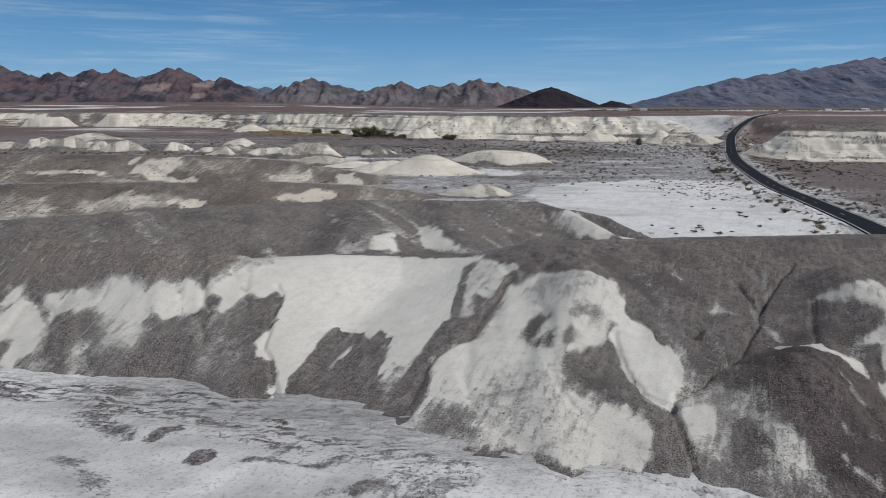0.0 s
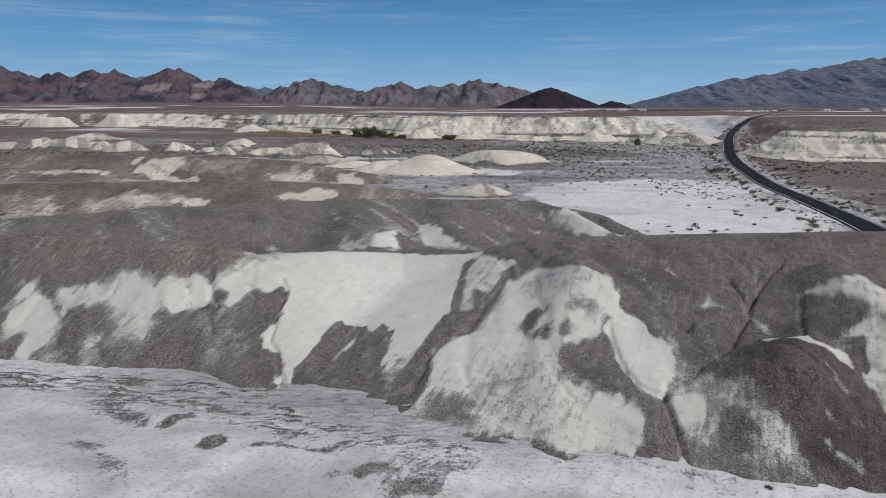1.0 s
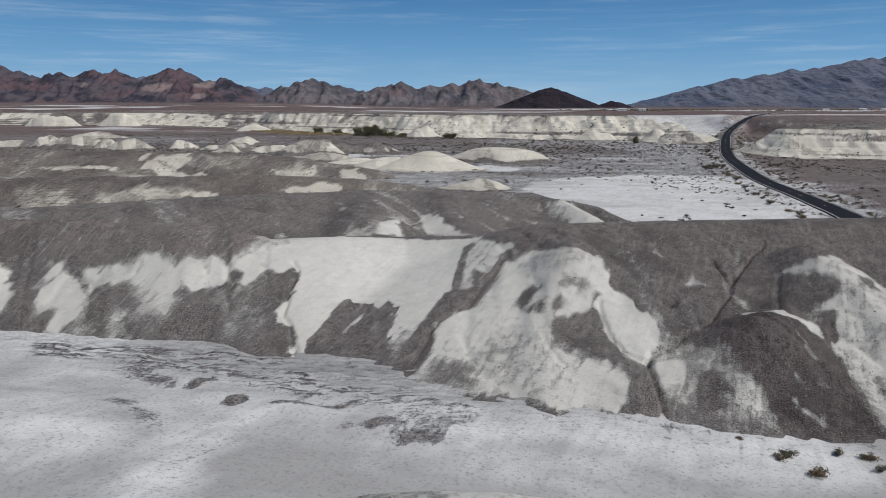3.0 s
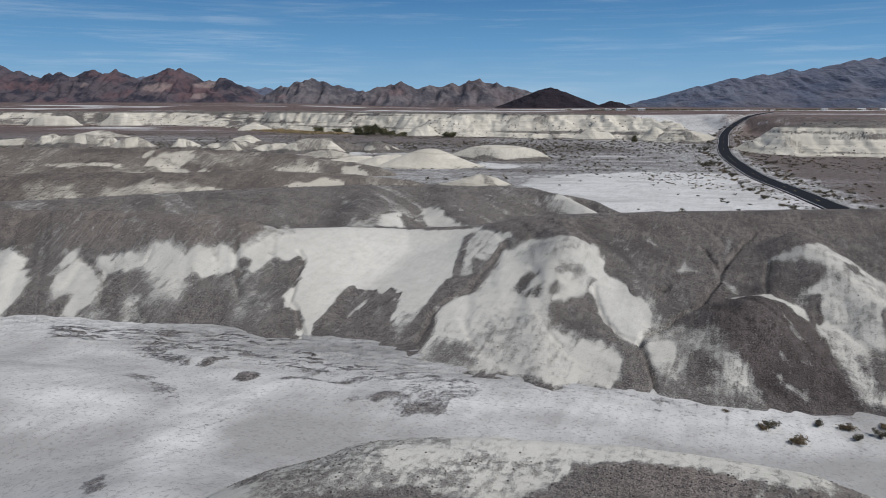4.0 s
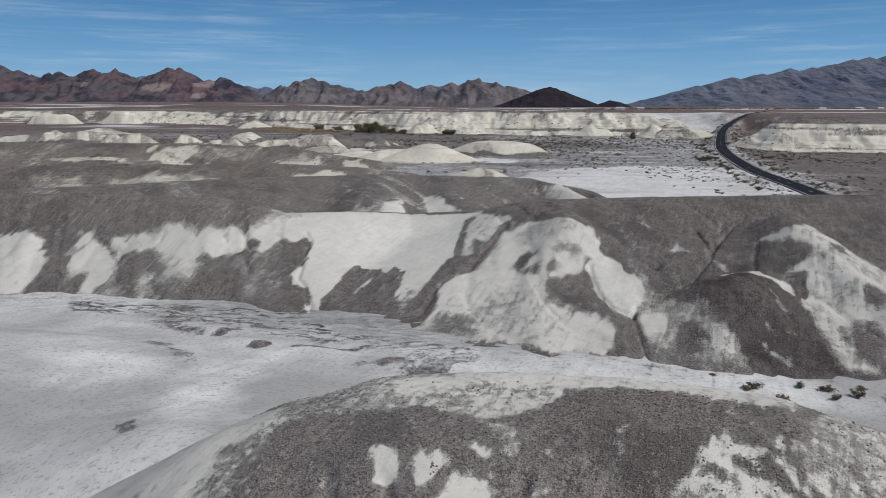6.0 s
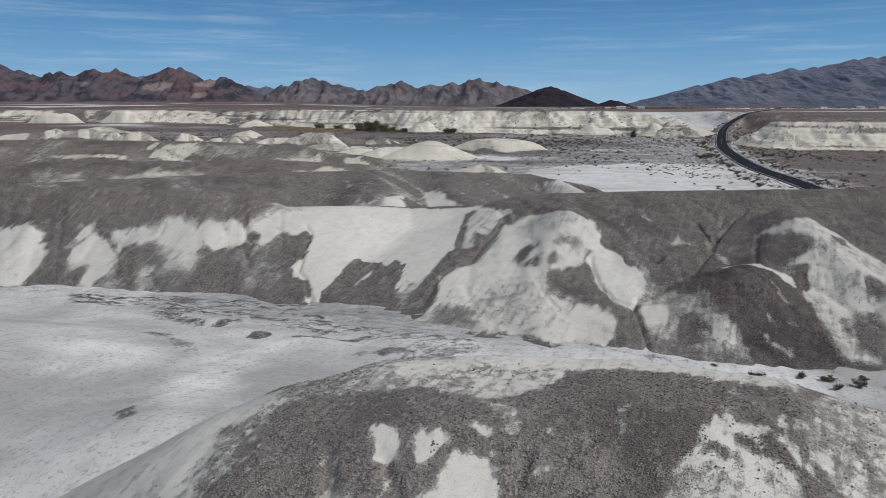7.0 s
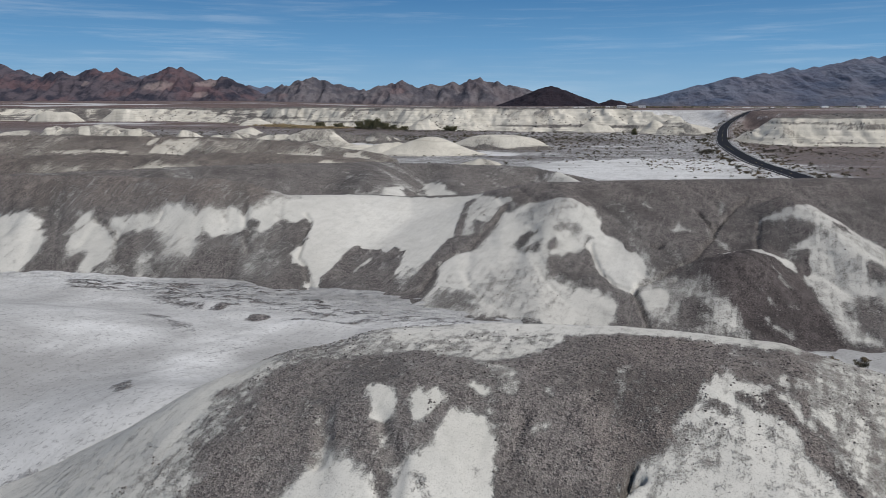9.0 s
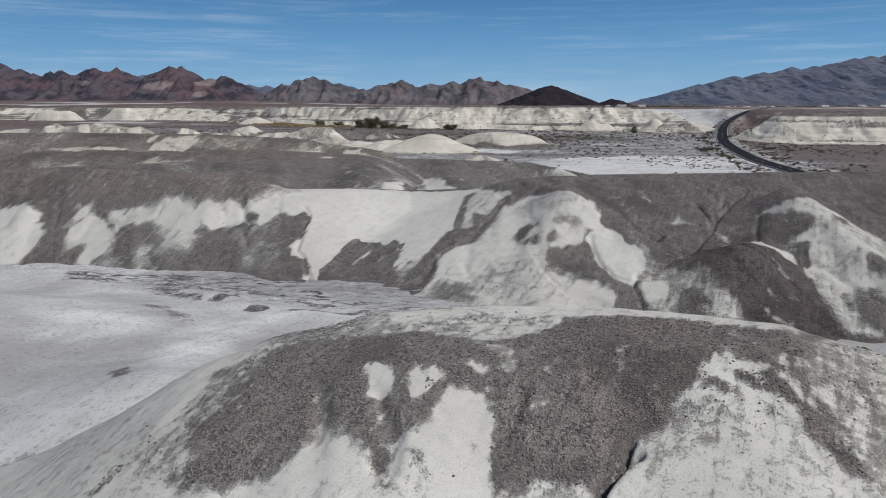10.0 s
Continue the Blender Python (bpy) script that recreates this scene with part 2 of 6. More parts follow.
def ground_height(x, y):
    wash = along(x, (-90, 1.0), (-55, 0.2), (-40, -1.2), (-20, -1.9), (8, -2.5), (36, -3.6), (90, -4.5), (300, -5))
    low = along(x, (-90, -1.0), (-55, -1.5), (-40, -1.95), (-20, -2.2), (8, -2.6), (36, -3.6), (90, -4.5), (300, -5))
    wash = wash + (low - wash) * step(y, 44, 58)
    hump = 3.0 * np.exp(-(((x + 46) / 20) ** 2 + ((y - 37) / 15) ** 2)) + 0.7 * np.exp(-(((x + 25) / 9) ** 2 + ((y - 33) / 9) ** 2))
    apron = 4.6 * np.exp(-(((x + 19) / 13) ** 2 + ((y - 20) / 10) ** 2)) * step(y, -30, 0)
    near = wash + apron + hump * step(y, 0, 20) + 0.12 * rough(x, y, 9, 4, 3)
    # shallow braided channels of the wash
    bank = np.abs(rough(x * 0.45 + y * 0.25, y * 1.2, 9, 3, 5))
    near = near + 0.7 * np.exp(-((y - 58 + 0.2 * x) / 9) ** 2) * np.abs(rough(x * 0.4, y * 1.5 + 0.3 * x, 4, 4, 7)) * step(-x, -30, -5)
    near = near + 0.35 * np.exp(-((y - 60 + 0.2 * x) / 8) ** 2) * np.abs(rough(x * 0.6 + 0.2 * y, y * 1.4 + 0.3 * x, 2.0, 3, 9)) * step(-x, -30, -5)
    near = near + 0.22 * np.exp(-((y - 62 + 0.18 * x) / 8) ** 2) * step(bank, 0.02, 0.3) * step(-x, -25, 0)
    for cx, cy, w, hgt in ((-32, 57, 3.0, 0.7), (-27, 53.5, 2.6, 0.6), (-18, 51, 4.5, 0.5), (-9, 49, 5, 0.4), (-40, 64, 1.2, 0.5)):
        near = near + hgt * np.exp(-((x - cx) / w) ** 2 - ((y - cy) / (0.5 * w)) ** 2)
    plain = 0.25 * rough(x, y, 40, 4, 11) + 0.05 * rough(x, y, 5, 2, 13)
    out = near + (plain - near) * step(y, 85, 125)
    # benchland behind the bluffs, and the far rise to the mountains
    front = bench_front(x)
    rise = step(-x / np.maximum(y, 1), 0.02, 0.38)
    bench = 17.5 + (0.0028 + 0.0095 * rise) * np.maximum(y - 900, 0) + 1.2 * rough(x, y, 160, 3, 17)
    out = out + (bench - out) * step(y - front, 15, 120)
    return out


def bench_front(x):
    """How far off the benchland begins, from west to east."""
    return along(x, (-2500, 1500), (-900, 1120), (-430, 1085), (-300, 960), (-160, 800), (-60, 690), (27, 655), (91, 625), (150, 606), (185, 690),
                 (236, 760), (262, 740), (300, 640), (360, 560), (900, 480), (2500, 600))


def road_line():
    """The road's middle, smoothed: x, y, z."""
    knots = [(70, 60, 0.3), (86, 120, 0.3), (97, 168, 0.35), (100.5, 189, 0.4), (105, 218, 0.4), (110.5, 258, 0.4), (122, 310, 0.5), (139, 378, 0.9), (158, 440, 1.6),
             (180, 505, 2.8), (208, 585, 4.8), (250, 690, 8.0), (305, 815, 12.0), (370, 950, 16.5), (520, 1230, 19.8), (800, 1750, 21.5)]
    out = []
    for k in range(1, len(knots) - 2):
        a, b, c, d = (np.array(knots[k + m]) for m in (-1, 0, 1, 2))
        for s in np.arange(0, 1, 0.2):
            out.append(tuple(0.5 * (2 * b + (c - a) * s + (2 * a - 5 * b + 4 * c - d) * s ** 2 + (3 * b - a - 3 * c + d) * s ** 3)))
    return out


def carve(x, y, line, width, depth):
    """A narrow winding gully cut along a line in the plan."""
    xs, ys = [p[0] for p in line], [p[1] for p in line]
    near = (x > min(xs) - 3) & (x < max(xs) + 3) & (y > min(ys) - 3) & (y < max(ys) + 3)
    u, v = x[near], y[near]
    u, v = u + 2.4 * width * rough(u, v, 2.6, 4, 65), v + 2.4 * width * rough(u, v, 2.6, 4, 67)
    d = np.full(u.shape, 1e9)
    for (x0, y0), (x1, y1) in zip(line[:-1], line[1:]):
        lx, ly = x1 - x0, y1 - y0
        s = np.clip(((u - x0) * lx + (v - y0) * ly) / (lx * lx + ly * ly), 0, 1)
        d = np.minimum(d, np.hypot(u - x0 - s * lx, v - y0 - s * ly))
    out = np.zeros(np.shape(x))
    out[near] = -depth * np.exp(-(d / width) ** 2)
    return out


def main_ridge_height(x, y):
    crest_west = spine(x, y, [(-190, 104, 10.0), (-120, 96, 10.6), (-75, 91, 11.0), (-45, 89.5, 11.1), (-39, 91.5, 10.0), (-34, 94, 8.0)], 1.20, 8.0, 0.14, 2.0)
    saddle = spine(x, y, [(-35, 95, 7.2), (-22, 103, 6.3), (-12, 106, 5.7), (0, 104, 6.4), (12, 101, 8.3)], 0.27, 26, 0.18, 4.0)
    crest_east = spine(x, y, [(12, 101, 9.0), (30, 104, 9.2), (60, 108, 9.3), (110, 112, 9.4), (200, 125, 9.0)], 0.26, 22, 0.16, 6.0)
    cone = spine(x, y, [(14, 98, 9.0), (14, 87, 8.3), (10, 76, 3.4), (8, 66, 0.7), (8, 56, -1.6), (8, 51, -2.5)], 0.46, 12.6, 0.40, 3.0)
    knob = spine(x, y, [(47, 84, 5.6), (40, 75, 2.6), (34, 68.5, 3.3), (31, 62, 0.3), (31, 55, -2.6)], 0.43, 9.6, 0.29, 3.0)
    east = spine(x, y, [(50, 90, 8.4), (50, 81, 6.3), (52, 71, 2.6), (55, 60, -1.0), (58, 52, -3.6)], 0.48, 10.3, 0.27, 2.5)
    far_east = spine(x, y, [(80, 96, 8.6), (84, 84, 5.6), (90, 70, 0), (94, 60, -4)], 0.45, 12, 0.25, 3.0)
    west_spur = spine(x, y, [(-72, 88, 8.6), (-70, 80, 4.4), (-67, 73, 0.8), (-66, 66, -1.1)], 0.40, 7.0, 0.25, 2.0)
    h = merge([crest_west, saddle, crest_east, cone, knob, east, far_east, west_spur], 0.4)
    h = h - 0.36 * np.maximum(76 - y, 0) * step(-x, 26, 38)  # its foot is steep in the west
    # flutes down the western face, shallow rills elsewhere
    face = step(98 - y, 2, 12) * step(y, 62, 74)
    flute = np.abs(rough(x + 0.15 * y, y * 0.10, 7, 2, 21))
    h = h - 0.9 * face * step(-x, 24, 34) * (0.45 - flute)
    h = h - 0.25 * face * (1 - step(-x, 20, 30)) * np.abs(rough(x, y * 0.3, 6, 3, 23)) * step(np.abs(x + 14), 10, 16)
    for line, width, depth in MAIN_GULLIES:
        h = h + carve(x, y, line, width, depth)
    h = h - 0.22 * step(y, 108, 96) * step(0.16 - np.abs(rough(x + 0.3 * y, y * 0.3, 9, 3, 27)), 0, 0.16) * step(np.abs(x + 14), 9, 14)
    return h + 0.14 * rough(x, y, 3, 4, 25)


def near_hill_height(x, y):
    crest = spine(x, y, [(-8, 14.5, 9.0), (-4, 16, 9.7), (2, 17, 9.9), (9, 16, 10.2), (16, 14, 10.0), (22, 11.5, 9.0), (32, 4, 5.5)], 0.45, 20, 0.55, 6.5)
    brow = spine(x, y, [(-9, 9, 8.0), (-4, 9.5, 9.1), (2, 10.5, 9.7), (8, 11, 9.7), (15, 10.2, 9.7), (20, 7, 7.8)], 0.40, 20, 0.5, 6.5)
    lobe = spine(x, y, [(12, 10, 9.3), (13, 4, 6.9), (14, -4, 3.5), (15, -10, 0)], 0.30, 14, 0.40, 4.0)
    nose = spine(x, y, [(-2, 10, 9.5), (-3, 2, 6.5), (-4, -8, 1)], 0.22, 14, 0.40, 4.0)
    west = spine(x, y, [(-9, 12, 8.2), (-13, 12.3, 7.6), (-15.5, 12.9, 5.6)], 0.40, 14, 0.42, 2.5)
    out = np.hypot(x + 9.5, y - 8)
    fan = 6.5 - 0.40 * out + 0.004 * out * out
    h = merge([crest, brow, lobe, nose, west, fan], 0.9) - 0.45
    back = np.maximum(y - along(x, (-20, 17), (-10, 19), (-6, 19.2), (-1.5, 19.2), (4, 17.5), (9, 16.8), (15, 15.5), (22, 13), (34, 6)), 0)
    h = h - 0.7 * (np.sqrt(back * back + 1) - 1)
    h = h - 0.25 * np.abs(rough(x, y * 0.35, 4, 3, 31)) * step(14 - y, 0, 6)
    for line, width, depth in NEAR_GULLIES:
        h = h + carve(x, y, line, width, depth)
    return h + 0.10 * rough(x, y, 2.2, 4, 33)


def second_ridge_height(x, y):
    crest = spine(x, y, [(-190, 106, 7.0), (-120, 114, 7.6), (-85, 122, 8.3), (-55, 136, 8.9), (-30, 150, 8.5), (-8, 160, 7.2), (8, 168, 6.2), (14, 170, 5.6)], 0.36, 34, 0.10, 5.0)
    end = merge([spine(x, y, [(14, 170, 5.5), (21, 161, 5.2), (27, 150, 3.0), (32, 144, 1.0)], 0.55, 12, 0.25, 2.0),
                 spine(x, y, [(24, 168, 4.2), (31, 168, 2.6), (37, 156, 0.8), (40, 150, 0.0)], 0.5, 8, 0.25, 1.5)], 0.4)
    spur = spine(x, y, [(-26, 146, 8.0), (-24, 128, 5.4), (-18, 117, 2.6)], 0.30, 12, 0.24, 5.0)
    tail = spine(x, y, [(-8, 158, 6.9), (-6, 140, 5.0), (0, 126, 2.4), (6, 116, 0)], 0.32, 10, 0.26, 4.0)
    return merge([crest, end, spur, tail], 0.5) + 0.25 - 0.45 * np.abs(rough(x + 0.3 * y, y * 0.4, 11, 4, 41)) + 0.1 * rough(x, y, 4, 3, 43)


def third_ridge_height(x, y):
    crest = spine(x, y, [(-330, 185, 8.2), (-190, 190, 7.4), (-125, 195, 7.2), (-100, 198, 7.6), (-70, 204, 7.2), (-42, 214, 5.0), (-24, 220, 2.6), (-16, 224, 0.3)], 0.42, 12, 0.22, 3.5)
    return crest - 2.0 * np.abs(rough(x, y * 0.35, 14, 4, 51)) * step(210 - y, 0, 14) + 0.12 * rough(x, y, 5, 3, 53)


def fourth_ridge_height(x, y):
    crest = spine(x, y, [(-480, 280, 10), (-260, 286, 9.4), (-170, 288, 9.2), (-120, 292, 8.4), (-85, 288, 7.0), (-55, 276, 4.8), (-42, 268, 3.2), (-30, 262, 0.2)], 0.38, 14, 0.2, 3.5)
    spur = spine(x, y, [(-122, 288, 8), (-110, 272, 5), (-92, 255, 1.5)], 0.4, 12, 0.2, 3)
    return merge([crest, spur], 0.6) - 2.4 * np.abs(rough(x, y * 0.4, 18, 4, 61)) * step(290 - y, 0, 14) + 0.15 * rough(x, y, 6, 3, 63)


# ---- where bare mudstone and gravel lie: cover, softness, outline in the plan ----
MAIN_GULLIES = [
    ([(45.9, 96.7), (39.5, 88.2), (36.7, 84.2), (34.4, 79.4), (30.9, 74.1), (25.8, 69.1), (21.2, 65.2), (20.2, 63.5), (20.5, 59.3), (19.5, 51.4)], 0.28, 0.7),
    ([(36.1, 90.8), (36.6, 86.8), (36.7, 84.2)], 0.35, 1.0),
    ([(44.5, 86.4), (41.1, 79.0), (39.7, 75.0)], 0.30, 0.4),
    ([(17.3, 77.7), (16.9, 72.2), (17.4, 69.1), (18.7, 65.4), (20.2, 63.5)], 0.30, 0.5),
    ([(5.6, 92.1), (2.5, 85.4), (-0.2, 78.7), (-4.9, 72.6), (-7.0, 65.1)], 0.30, 0.4),
    ([(-27.8, 89.9), (-26.5, 84.0), (-25.9, 75.6), (-23.7, 71.6), (-22.4, 67.7), (-20.0, 65.3), (-15.8, 61.6)], 0.30, 0.5),
    ([(-59.8, 82.7), (-55.1, 80.1), (-52.5, 73.8)], 0.30, 0.4),
    ([(-49.7, 83.7), (-49.2, 82.0)], 0.35, 0.4),
    ([(-40.4, 86.1), (-39.5, 83.8)], 0.35, 0.4),
    ([(-37.4, 87.2), (-35.8, 83.2), (-33.6, 75.7)], 0.35, 0.5),
    ([(25.8, 78.4), (27.3, 78.8)], 0.30, 1.4),
    ([(26.3, 77.8), (26.8, 77.7)], 0.30, 1.2),
    ([(36.5, 84.5), (37.8, 86.6)], 0.35, 1.0),
    ([(26.8, 66.8), (25.0, 66.1)], 0.30, 0.4),
]
NEAR_GULLIES = [
    ([(5.2, 2.6), (5.7, 3.1), (6.4, 3.7), (7.0, 4.3), (7.6, 4.5)], 0.13, 1.9),
    ([(6.9, 4.2), (7.0, 4.5), (7.3, 5.0)], 0.11, 1.2),
    ([(-6.4, 7.7), (-6.0, 6.1), (-6.0, 4.9)], 0.35, 0.35),
    ([(-3.8, 6.7), (-2.9, 4.4), (-2.9, 3.0)], 0.4, 0.3),
    ([(2.3, 7.3), (2.1, 6.1), (1.6, 5.2)], 0.35, 0.3),
]
MAIN_BLOTS = []
MAIN_BLOTS.append((0.08, 0.8, [(-78.5, 80.8), (-76.3, 83.3), (-74.0, 83.5), (-70.0, 82.4), (-68.3, 82.1), (-65.1, 77.2), (-64.7, 74.7), (-65.7, 72.7), (-65.9, 69.8), (-67.2, 69.2), (-70.3, 68.9)]))  # outer lobe
MAIN_BLOTS.append((0.36, 0.8, [(-62.6, 78.8), (-62.5, 83.1), (-60.1, 79.1), (-59.0, 74.5), (-60.6, 73.4)]))  # pale streak
MAIN_BLOTS.append((0.28, 0.8, [(43.9, 85.9), (45.1, 86.1), (47.2, 86.2), (49.8, 86.5), (53.3, 88.2), (55.7, 88.4), (58.1, 86.8), (59.6, 81.4), (60.7, 77.4), (50.6, 57.9), (45.2, 51.7), (44.0, 52.7), (41.5, 52.5), (41.5, 55.8), (41.7, 58.2), (42.5, 62.3), (42.7, 65.1), (43.3, 68.2), (44.9, 71.3), (45.3, 73.2), (44.4, 74.8), (45.8, 76.3), (47.7, 77.2), (48.9, 78.5), (47.2, 81.9), (45.5, 83.7)]))  # east spur
MAIN_BLOTS.append((0.85, 0.7, [(43.9, 85.0), (45.8, 82.3), (46.2, 79.5), (47.7, 78.4), (46.3, 76.6), (44.3, 75.5), (42.5, 73.7), (40.5, 73.7), (41.6, 79.6), (43.2, 83.3)]))  # gravel on the spur
MAIN_BLOTS.append((0.9, 0.5, [(46.5, 80.2), (48.3, 78.8), (47.1, 76.9), (45.7, 77.0)]))  # gravel on the spur
MAIN_BLOTS.append((0.8, 0.5, [(44.3, 74.6), (46.0, 74.1), (45.4, 73.1), (44.1, 74.0)]))  # gravel on the spur
MAIN_BLOTS.append((0.85, 0.9, [(51.1, 69.0), (52.9, 69.0), (54.1, 67.8), (52.3, 63.7), (51.0, 66.0)]))  # gravel on the spur
MAIN_BLOTS.append((0.72, 1.2, [(46.2, 61.6), (49.3, 62.9), (50.1, 59.3), (46.5, 52.8), (44.8, 55.3), (44.9, 58.8)]))  # gravel on the spur
MAIN_BLOTS.append((0.65, 0.6, [(52.7, 81.4), (58.1, 86.8), (54.3, 79.4), (51.7, 78.5)]))  # gravel on the spur
MAIN_BLOTS.append((0.42, 0.8, [(48.7, 77.9), (51.3, 78.3), (50.3, 75.2), (48.3, 75.9)]))  # streaks on the spur
MAIN_BLOTS.append((0.7, 2.0, [(-69.9, 89.7), (-52.7, 89.5), (-38.5, 91.7), (-47.2, 135.1), (-36.0, 86.8), (-50.2, 84.0), (-66.4, 83.8)]))  # streaked crest
MAIN_BLOTS.append((0.4, 1.0, [(-36.4, 86.7), (-35.9, 88.9), (-35.1, 91.6), (-45.8, 134.6), (-39.4, 137.8), (-27.3, 94.5), (-29.7, 89.9)]))  # mottled brow
MAIN_BLOTS.append((0.05, 0.8, [(-62.3, 83.2), (-59.9, 83.2), (-59.5, 82.4), (-57.6, 81.2), (-56.1, 79.9), (-54.9, 78.3), (-53.7, 77.1), (-53.3, 74.4), (-53.7, 73.7), (-55.0, 72.6), (-54.9, 70.4), (-56.6, 70.1), (-57.5, 72.6), (-58.0, 74.7), (-60.5, 75.7), (-61.5, 77.9), (-62.6, 79.1), (-61.8, 80.3), (-62.1, 82.1)]))  # west lobe
MAIN_BLOTS.append((0.45, 1.0, [(-55.8, 79.4), (-53.1, 78.8), (-52.8, 75.4), (-53.3, 73.7)]))  # streaks beside the lobe
MAIN_BLOTS.append((0.45, 1.0, [(-53.7, 73.7), (-55.0, 72.6), (-54.3, 69.5), (-50.8, 69.3), (-51.2, 72.5)]))  # streaks below the lobe
MAIN_BLOTS.append((0.38, 1.0, [(-57.8, 83.1), (-50.0, 83.6), (-36.0, 86.7), (-34.5, 82.3), (-38.3, 80.0), (-47.9, 79.2), (-55.1, 79.6)]))  # pale band of the west face
MAIN_BLOTS.append((0.06, 0.6, [(-57.3, 82.2), (-57.0, 83.1), (-55.5, 83.0), (-54.7, 82.3), (-54.1, 80.4), (-55.1, 79.8), (-56.6, 81.1)]))  # small lobe
MAIN_BLOTS.append((0.14, 0.7, [(-54.9, 82.9), (-53.9, 83.3), (-52.2, 83.2), (-50.5, 82.9), (-49.7, 81.3), (-50.8, 80.2), (-52.0, 79.7), (-53.6, 80.3)]))  # small lobe
MAIN_BLOTS.append((0.72, 1.2, [(-52.8, 79.7), (-49.0, 79.9), (-47.2, 77.5), (-46.6, 74.9), (-49.0, 76.1), (-50.9, 77.4)]))  # streaks
MAIN_BLOTS.append((0.24, 1.3, [(-48.1, 79.5), (-42.3, 79.5), (-41.2, 77.5), (-41.0, 74.2), (-41.9, 73.4), (-43.3, 74.1), (-45.1, 74.9), (-46.0, 74.3), (-46.6, 76.5)]))  # thin foot of the middle lobe
MAIN_BLOTS.append((0.6, 1.5, [(-46.0, 74.3), (-41.7, 73.9), (-41.3, 71.3), (-42.0, 70.6), (-44.2, 72.0)]))  # thin tail of the middle lobe
MAIN_BLOTS.append((0.08, 0.8, [(-50.4, 82.7), (-49.5, 84.3), (-47.1, 84.3), (-45.0, 83.5), (-43.3, 82.8), (-42.4, 81.2), (-42.3, 79.5), (-44.2, 78.6), (-46.7, 79.1), (-48.1, 79.5), (-49.5, 81.2)]))  # middle lobe
MAIN_BLOTS.append((0.7, 1.0, [(-40.7, 79.8), (-38.8, 80.2), (-37.8, 78.6), (-38.5, 75.8), (-39.7, 75.1), (-40.4, 77.8)]))  # streaks
MAIN_BLOTS.append((0.06, 0.6, [(-43.2, 83.6), (-42.3, 84.4), (-40.5, 84.9), (-39.5, 83.7), (-38.7, 80.7), (-39.6, 79.5), (-40.8, 80.0), (-42.0, 81.2)]))  # small lobe
MAIN_BLOTS.append((0.52, 1.2, [(-37.9, 81.0), (-35.4, 80.5), (-32.7, 76.0), (-33.2, 74.4), (-35.0, 76.4), (-36.9, 77.4)]))  # streaks
MAIN_BLOTS.append((0.06, 0.6, [(-39.9, 85.7), (-39.1, 86.2), (-37.5, 85.9), (-36.5, 84.5), (-35.6, 80.9), (-36.5, 80.3), (-38.3, 82.2), (-39.5, 84.2)]))  # small lobe
MAIN_BLOTS.append((0.6, 1.0, [(-35.1, 83.9), (-32.7, 81.4), (-32.0, 77.2), (-32.2, 74.4), (-34.0, 77.5)]))  # streaks
MAIN_BLOTS.append((0.0, 0.8, [(-36.3, 86.3), (-34.4, 89.2), (-31.3, 92.5), (-27.1, 96.2), (-25.5, 89.6), (-27.5, 87.8), (-28.5, 85.8), (-31.0, 85.9), (-31.8, 83.6), (-32.9, 82.0), (-34.5, 84.0), (-35.8, 84.9)]))  # lobe beside the bowl
MAIN_BLOTS.append((0.4, 0.8, [(-33.0, 87.1), (-30.1, 88.4), (-29.1, 87.8), (-31.9, 86.5)]))  # mottles
MAIN_BLOTS.append((-0.4, 0.8, [(-28.7, 93.9), (-38.1, 133.0), (-22.3, 102.9), (-13.3, 105.2), (0.3, 101.6), (-1.7, 97.4), (-2.3, 90.9), (-2.8, 83.0), (-4.4, 79.8), (-6.2, 75.3), (-7.5, 69.9), (-8.7, 66.5), (-12.5, 65.8), (-17.8, 66.2), (-21.1, 64.3), (-23.0, 70.3), (-23.8, 72.9), (-25.6, 74.8), (-26.6, 76.5), (-26.7, 79.4), (-26.3, 83.4), (-26.5, 87.6)]))  # bare bowl
MAIN_BLOTS.append((0.92, 1.0, [(-20.8, 63.7), (-20.8, 65.6), (-15.7, 68.8), (-10.3, 68.5), (-8.5, 70.1), (-6.6, 71.0), (-7.1, 59.8), (-7.7, 57.4), (-11.2, 57.9), (-15.7, 59.8), (-18.0, 62.1)]))  # gravel below the bowl
MAIN_BLOTS.append((0.95, 0.6, [(-20.8, 65.6), (-21.3, 70.0), (-20.9, 75.1), (-20.4, 77.9), (-20.1, 81.5), (-19.3, 83.2), (-17.9, 84.1), (-16.6, 82.2), (-16.5, 78.7), (-16.9, 75.0), (-16.8, 72.9), (-15.1, 65.9)]))  # gravel flame
MAIN_BLOTS.append((0.64, 0.8, [(-18.0, 78.6), (-17.0, 80.0), (-15.8, 71.5), (-17.0, 72.9)]))  # streak in the flame
MAIN_BLOTS.append((0.92, 0.6, [(-15.1, 65.9), (-16.1, 72.8), (-16.0, 78.6), (-15.5, 81.9), (-14.3, 81.5), (-13.3, 79.4), (-12.5, 82.3), (-11.2, 81.1), (-10.4, 77.8), (-10.4, 74.2), (-10.4, 69.2), (-10.2, 65.5)]))  # gravel flame
MAIN_BLOTS.append((0.62, 0.8, [(-13.8, 78.0), (-12.7, 78.4), (-12.7, 73.3), (-13.0, 70.8)]))  # streak in the flame
MAIN_BLOTS.append((0.78, 0.6, [(-15.0, 65.9), (-16.9, 71.7), (-17.1, 76.0), (-16.2, 80.0), (-15.5, 78.5), (-15.3, 71.3), (-14.3, 65.9)]))  # gravel between the flames
